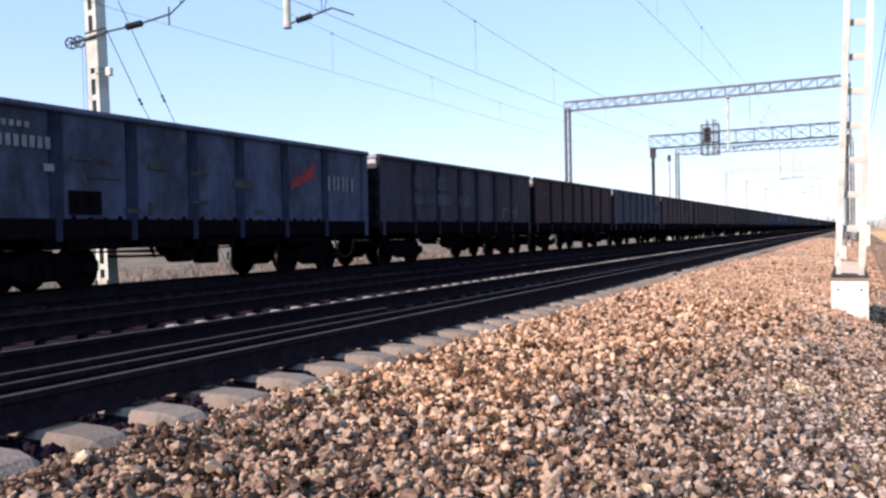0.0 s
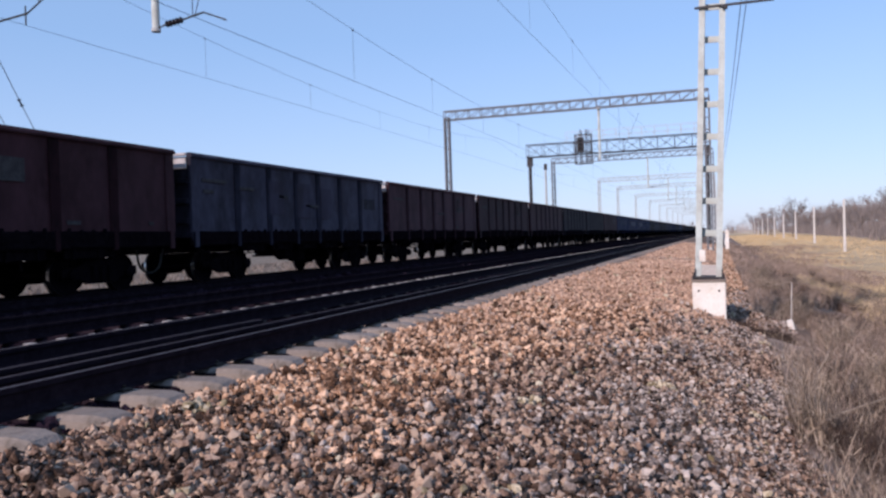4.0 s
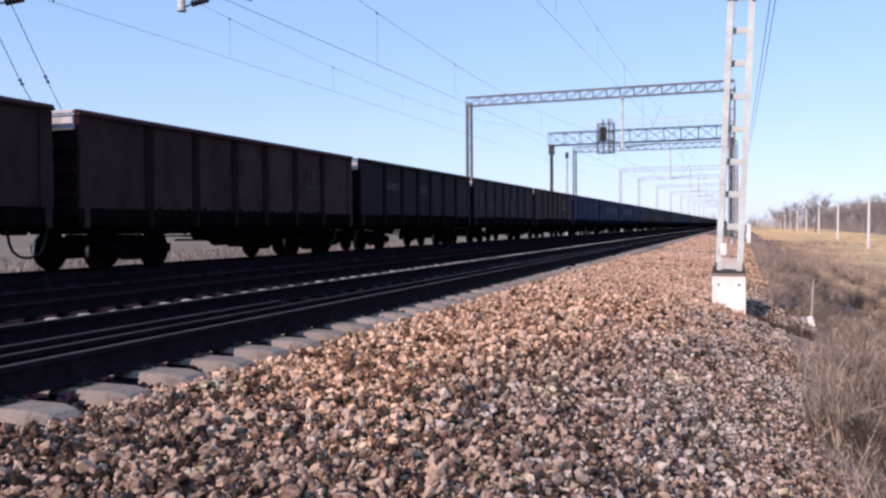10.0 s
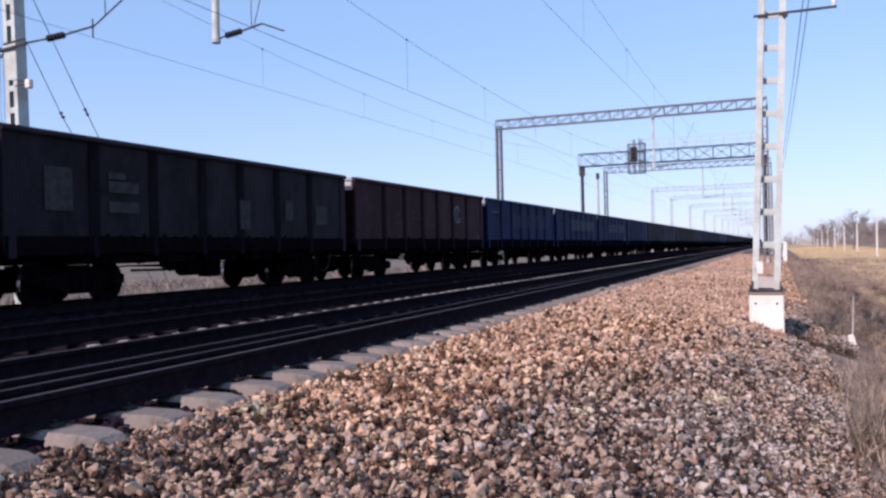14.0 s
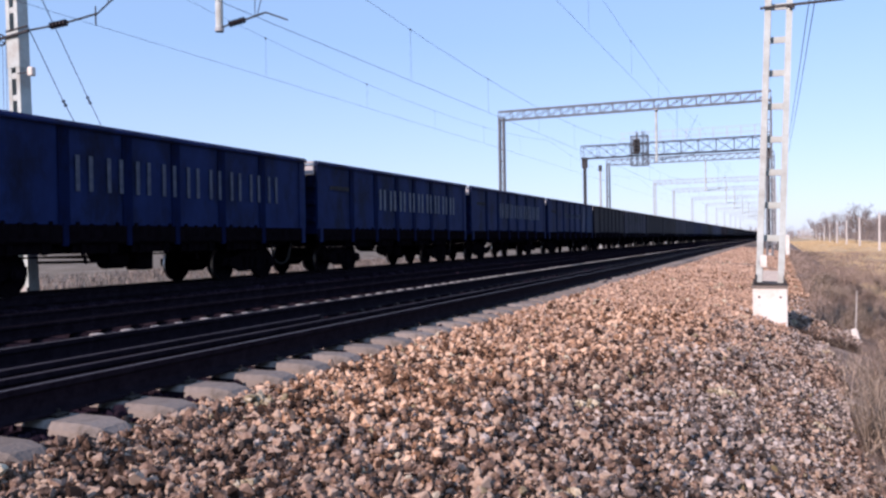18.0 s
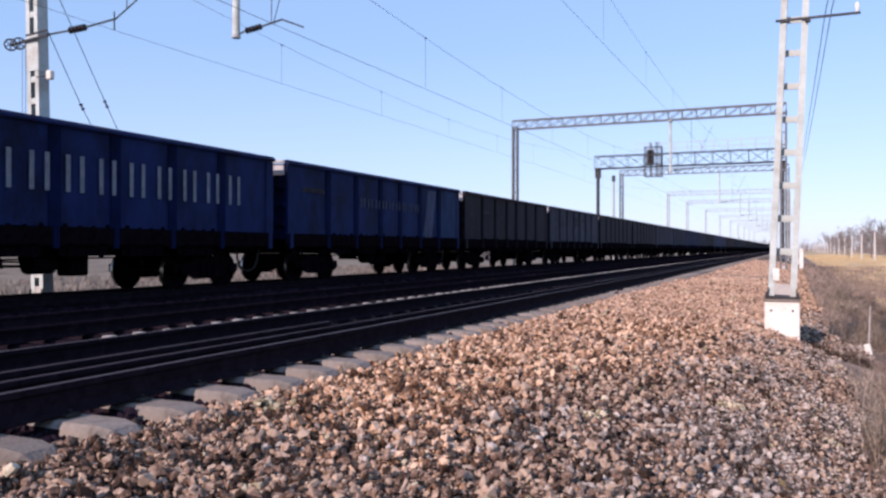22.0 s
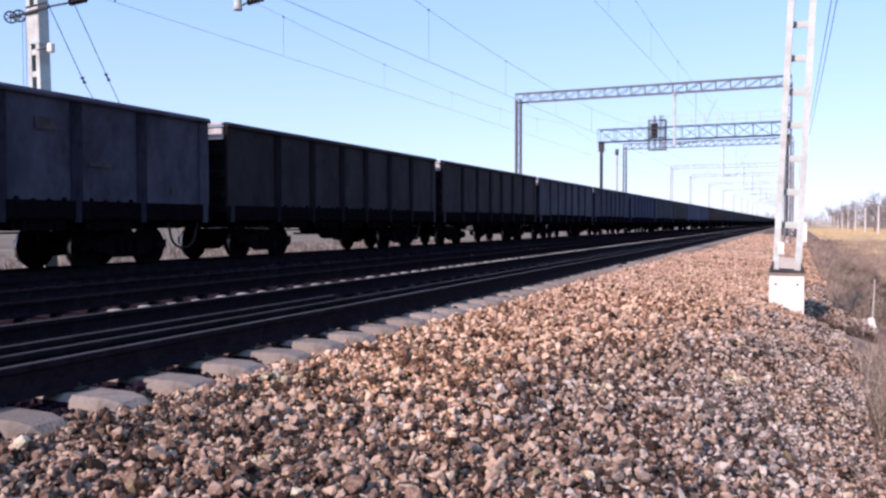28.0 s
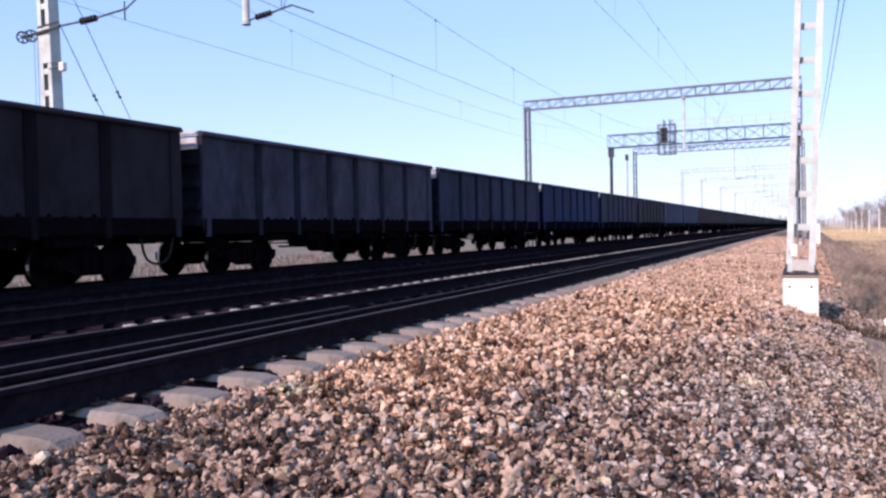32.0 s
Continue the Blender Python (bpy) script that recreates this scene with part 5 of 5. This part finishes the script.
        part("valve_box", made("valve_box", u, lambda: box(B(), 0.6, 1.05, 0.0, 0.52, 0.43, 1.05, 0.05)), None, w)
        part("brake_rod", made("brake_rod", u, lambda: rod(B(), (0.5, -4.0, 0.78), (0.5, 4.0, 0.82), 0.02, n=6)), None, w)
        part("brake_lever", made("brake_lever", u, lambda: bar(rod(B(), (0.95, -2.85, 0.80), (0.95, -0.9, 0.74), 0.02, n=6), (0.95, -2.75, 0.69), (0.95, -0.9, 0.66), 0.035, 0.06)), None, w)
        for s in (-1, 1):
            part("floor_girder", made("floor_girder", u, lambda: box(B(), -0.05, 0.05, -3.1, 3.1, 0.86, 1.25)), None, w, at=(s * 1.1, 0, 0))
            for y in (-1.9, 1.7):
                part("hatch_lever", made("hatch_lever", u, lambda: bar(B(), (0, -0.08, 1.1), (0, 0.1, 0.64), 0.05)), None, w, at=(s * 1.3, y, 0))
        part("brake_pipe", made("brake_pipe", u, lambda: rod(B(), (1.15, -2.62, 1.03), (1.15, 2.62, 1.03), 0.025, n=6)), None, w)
        for e in (-1, 1):
            part("air_hose", made(f"hose{e}", M["hose"], lambda: hose(e)), None, w, "black rubber air hose")
        # small stencilled lines, unreadable
        dim = M["mark_dim"]
        for y, z, n in ((-5.75, 2.86, 1.2), (-5.7, 2.55, 0.5), (-3.9, 2.72, 0.8), (-1.6, 2.55, 0.6), (0.2, 2.3, 0.9), (3.2, 1.62, 0.4), (5.9, 1.62, 0.18)):
            if (k * 7 + int(z * 100)) % 3 and k < 16 and k not in (0, 1, 5, 6, 7, 8, 9, 10, 11, 12, 13, 15):
                flat(y, y + n, z, z + 0.09, dim, w)
    return w


COLORS = {-3: "slate", -2: "brown", -1: "slate", 0: "slate", 1: "mauve", 2: "brown", 3: "storm", 4: "dusk", 5: "umber", 6: "brown", 7: "black", 8: "grey", 9: "brown", 10: "blue", 11: "blue", 12: "blue", 13: "blue",
          14: "grey", 15: "storm", 16: "grey", 17: "grey", 18: "storm", 19: "navy", 20: "blue", 21: "navy", 22: "grey", 23: "paleblue", 24: "paleblue"}
WAGONS = {}
tint = random.Random(4)
for k in range(-3, 67):
    WAGONS[k] = wagon(k, COLORS.get(k) or tint.choice(("grey", "umber", "brown", "grey", "black", "navy", "mauve")), k < 23)

bright, dim = M["mark"], M["mark_dim"]


def letter_block(y, wide, z0, z1, stroke, mat, w):
    """Two plain painted uprights in place of a letter of a company's name."""
    bm, y = B(), y - 0.35
    for a in (y, y + wide - stroke):
        box(bm, SIDE + 0.0195, SIDE + 0.0335, a, a + stroke, z0, z1)
    part("lettering_block", bm, mat, w, "worn white painted bars")


# company marks as plain bars, two to a letter
for k, mat in ((10, M["mark_worn"]), (11, bright), (12, bright), (13, M["mark_worn"])):
    for n in range(9):
        if k == 13:
            letter_block(-1.90 + n * 0.54, 0.29, 2.44, 2.75, 0.06, mat, WAGONS[k])
            continue
        letter_block(-1.90 + n * 0.86, 0.46, 2.18, 2.94, 0.105, mat, WAGONS[k])
    for n in range(8):
        flat(-5.45 + n * 0.16, -5.35 + n * 0.16, 2.74, 2.88, dim, WAGONS[k])
for k, mat in ((0, bright), (3, dim)):
    for n in range(3):
        letter_block(4.84 + n * 0.46, 0.34, 2.34, 2.77, 0.075, mat, WAGONS[k])
bm = B()
vs = [bm.verts.new((x, y, z)) for x in (SIDE + 0.004, SIDE + 0.0340) for y, z in ((2.75, 2.30), (3.85, 2.66), (3.85, 3.08), (2.75, 2.48))]
for f in ((3, 2, 1, 0), (4, 5, 6, 7), (0, 1, 5, 4), (1, 2, 6, 5), (2, 3, 7, 6), (3, 0, 4, 7)):
    bm.faces.new([vs[i] for i in f])
part("painted_stripe", bm, M["red"], WAGONS[0], "faded red slanting stripe")
bm = B()
vs = [bm.verts.new((x, y, z)) for x in (SIDE + 0.004, SIDE + 0.0340) for y, z in ((2.83, 1.46), (3.64, 1.46), (4.08, 3.38), (3.27, 3.38))]
for f in ((3, 2, 1, 0), (4, 5, 6, 7), (0, 1, 5, 4), (1, 2, 6, 5), (2, 3, 7, 6), (3, 0, 4, 7)):
    bm.faces.new([vs[i] for i in f])
part("painted_stripe", bm, PAINTS["paleblue"][0], WAGONS[13], "slanting grey-blue stripe")
flat(4.9, 6.55, 1.5, 3.44, paint("teal_blue_paint", (0.0085, 0.024, 0.072), (0.014, 0.037, 0.100), (0.007, 0.013, 0.036)), WAGONS[13], "repainted_panel", "repainted lighter blue end panel")
for n in range(8):
    flat(-5.35 + n * 0.16, -5.25 + n * 0.16, 2.78, 3.0, bright, WAGONS[0])
for n in range(7):
    flat(-5.55 + n * 0.15, -5.46 + n * 0.15, 3.14, 3.25, bright, WAGONS[0])
flat(-4.28, -4.06, 2.36, 2.50, bright, WAGONS[0])
for y, z, n, h in ((-3.7, 2.62, 0.5, 0.05), (-3.0, 2.6, 0.3, 0.08), (-3.3, 2.28, 0.8, 0.05), (-1.75, 2.55, 0.5, 0.16), (-0.5, 2.5, 0.5, 0.08), (0.9, 2.25, 0.7, 0.22), (-0.5, 1.85, 0.5, 0.06), (-2.4, 1.6, 0.4, 0.1), (-1.75, 1.55, 0.1, 0.3), (1.7, 1.62, 0.3, 0.12)):
    flat(y, y + n, z, z + h, dim, WAGONS[0], "stencil_bar")
flat(-3.75, -3.0, 1.55, 2.02, M["under"], WAGONS[0], "dark_patch", "rectangular dark repainted patch")
def painted_arc(cy, cz, ry, rz, a0, a1, stroke, n=18):
    """A flat curved stroke of paint on the wall that faces the camera."""
    bm, rings = B(), []
    for i in range(n + 1):
        a = a0 + (a1 - a0) * i / n
        rings.append([bm.verts.new((x, cy + (ry + r) * math.cos(a), cz + (rz + r) * math.sin(a))) for x, r in ((SIDE + 0.02, -stroke / 2), (SIDE + 0.02, stroke / 2), (SIDE + 0.036, stroke / 2), (SIDE + 0.036, -stroke / 2))])
    for p, q in zip(rings, rings[1:]):
        for m in range(4):
            bm.faces.new((p[m], p[(m + 1) % 4], q[(m + 1) % 4], q[m]))
    bm.faces.new(rings[0][::-1]), bm.faces.new(rings[-1])
    return bm


bm = painted_arc(3.45, 2.73, 0.17, 0.19, -math.pi / 7, math.pi * 8 / 7, 0.045)
part("painted_arch", bm, dim, WAGONS[6], "worn pale arch emblem")
for k, y0, zc in ((4, 3.2, 2.86), (5, 3.2, 2.90), (9, 3.1, 2.6)):
    yc = y0 + 0.01
    bm = painted_arc(yc, zc, 0.34, 0.36, 2 * math.pi * 1.5 / 19, 2 * math.pi * 17.6 / 19, 0.07)
    part("painted_ring", bm, bright if k == 9 else dim, WAGONS[k], "worn white ring emblem")
    flat(y0 + 0.34, y0 + 0.42, zc - 0.25, zc + 0.25, bright if k == 9 else dim, WAGONS[k])
    flat(y0 + 0.5, y0 + 1.35, zc - 0.18, zc - 0.10, dim, WAGONS[k]), flat(y0 + 0.3, y0 + 1.35, zc - 0.36, zc - 0.29, dim, WAGONS[k])
BROWNISH = paint("dull_brownish_paint", (0.0250, 0.0175, 0.0245), (0.0440, 0.0310, 0.0410), (0.0190, 0.0125, 0.0170))
for y0, y1 in ((2.72, 4.18), (4.52, 6.25)):
    part("repainted_panel", box(B(), SIDE + 0.0195, SIDE + 0.0265, y0, y1, 1.5, 3.44), BROWNISH, WAGONS[1], "brownish repainted end panel")
bm = bar(B(), (SIDE + 0.030, 3.36, 1.61), (SIDE + 0.030, 3.40, 2.10), 0.008, 0.09)
bar(bm, (SIDE + 0.030, 3.40, 2.08), (SIDE + 0.030, 3.76, 2.00), 0.008, 0.08)
part("paint_stroke", bm, M["mark_worn"], WAGONS[1], "scrawled pale paint stroke")
part("paint_stroke", bar(B(), (SIDE + 0.030, 3.80, 1.78), (SIDE + 0.030, 4.02, 1.98), 0.008, 0.10), M["mark_dim"], WAGONS[1], "scrawled faint paint stroke")
part("paint_stroke", bar(B(), (SIDE + 0.030, 4.93, 1.72), (SIDE + 0.030, 4.97, 2.28), 0.008, 0.09), M["mark_worn"], WAGONS[1], "scrawled pale paint stroke")
part("paint_stroke", painted_arc(4.72, 1.84, 0.18, 0.16, -0.3, 4.6, 0.08), M["mark_worn"], WAGONS[1], "scrawled pale paint loop")
flat(-5.2, -4.4, 2.70, 2.86, dim, WAGONS[2], "stencil_bar")
for y, z, n, h in ((-3.25, 2.38, 0.24, 0.08), (-2.9, 2.38, 0.25, 0.08), (-3.23, 2.05, 0.67, 0.05), (-2.91, 1.53, 0.5, 0.08), (-1.83, 1.55, 0.13, 0.14), (-1.66, 2.5, 0.5, 0.08), (-1.0, 2.5, 0.14, 0.08), (-1.74, 2.29, 1.1, 0.05), (0.05, 2.0, 0.76, 0.07), (6.13, 1.5, 0.15, 0.16)):
    flat(y, y + n, z, z + h, M["mark_worn"] if y > 6 else dim, WAGONS[9], "stencil_bar")
for y, z, n, h in ((-5.46, 2.84, 1.05, 0.15), (-5.25, 2.4, 0.22, 0.1), (-1.91, 2.8, 0.5, 0.1), (-1.85, 2.36, 0.45, 0.13), (-3.3, 2.42, 0.3, 0.06)):
    flat(y, y + n, z, z + h, dim, WAGONS[5], "stencil_bar")
flat(-5.53, -4.5, 2.86, 2.95, M["mark_worn"], WAGONS[10], "stencil_bar")
for k, spots in ((8, ((-5.3, 2.0, 0.7, 0.9), (-3.6, 2.0, 0.9, 0.25), (-3.6, 2.45, 0.9, 0.25), (-3.6, 2.75, 0.5, 0.15), (1.1, 1.7, 0.45, 0.8), (3.3, 2.0, 0.4, 0.6), (5.0, 1.9, 0.7, 0.6))),
                 (1, ((-4.0, 2.05, 1.1, 0.42), (-4.0, 2.6, 1.1, 0.5), (-2.25, 2.05, 1.1, 0.42), (-2.25, 2.6, 1.1, 0.5), (-0.5, 2.05, 0.9, 0.42))),
                 (15, ((-5.4, 2.75, 1.0, 0.16), (-5.2, 2.3, 0.8, 0.1), (0.0, 2.55, 0.7, 0.6), (1.9, 2.85, 0.5, 0.25), (3.2, 2.2, 0.6, 0.1), (5.6, 1.7, 0.2, 0.15))),
                 (6, ((3.53, 2.29, 0.95, 0.06), (3.9, 2.5, 0.4, 0.05))), (7, ((-3.85, 2.5, 1.3, 0.32), (-0.25, 2.5, 0.85, 0.34))), (2, ((1.4, 2.5, 0.7, 0.5), (-5.4, 2.85, 0.9, 0.12))), (3, ((-2.2, 2.0, 0.9, 1.1), (-0.4, 1.9, 0.9, 1.2), (1.3, 1.9, 0.8, 1.1)))):
    for y, z, n, h in spots:
        flat(y, y + n, z, z + h, {1: PAINTS["storm"][0], 3: PAINTS["mauve"][0]}.get(k, dim), WAGONS[k], "worn_patch", "pale worn patch of paint")


# ---------------------------------------------------------------- motion of the train
def run(t):
    """Metres that the train has rolled by t seconds; it slows down a little."""
    return 7.8055 * t - 0.002245 * t * t - 0.0001354 * t ** 3


def motions():
    times = [2.0 * n for n in range(17)]
    for k, w in WAGONS.items():
        y = w.location.y
        walk(w, [(t, pose(TRAIN_X, y - run(t), -0.05)) for t in times])
    spins = [n / 12 for n in range(32 * 12 + 1)]
    for ws in WHEELS:
        x, y, z = ws.location
        walk(ws, [(t, pose(x, y, z) @ Matrix.Rotation(run(t) / 0.475, 4, "X")) for t in spins])


motions()
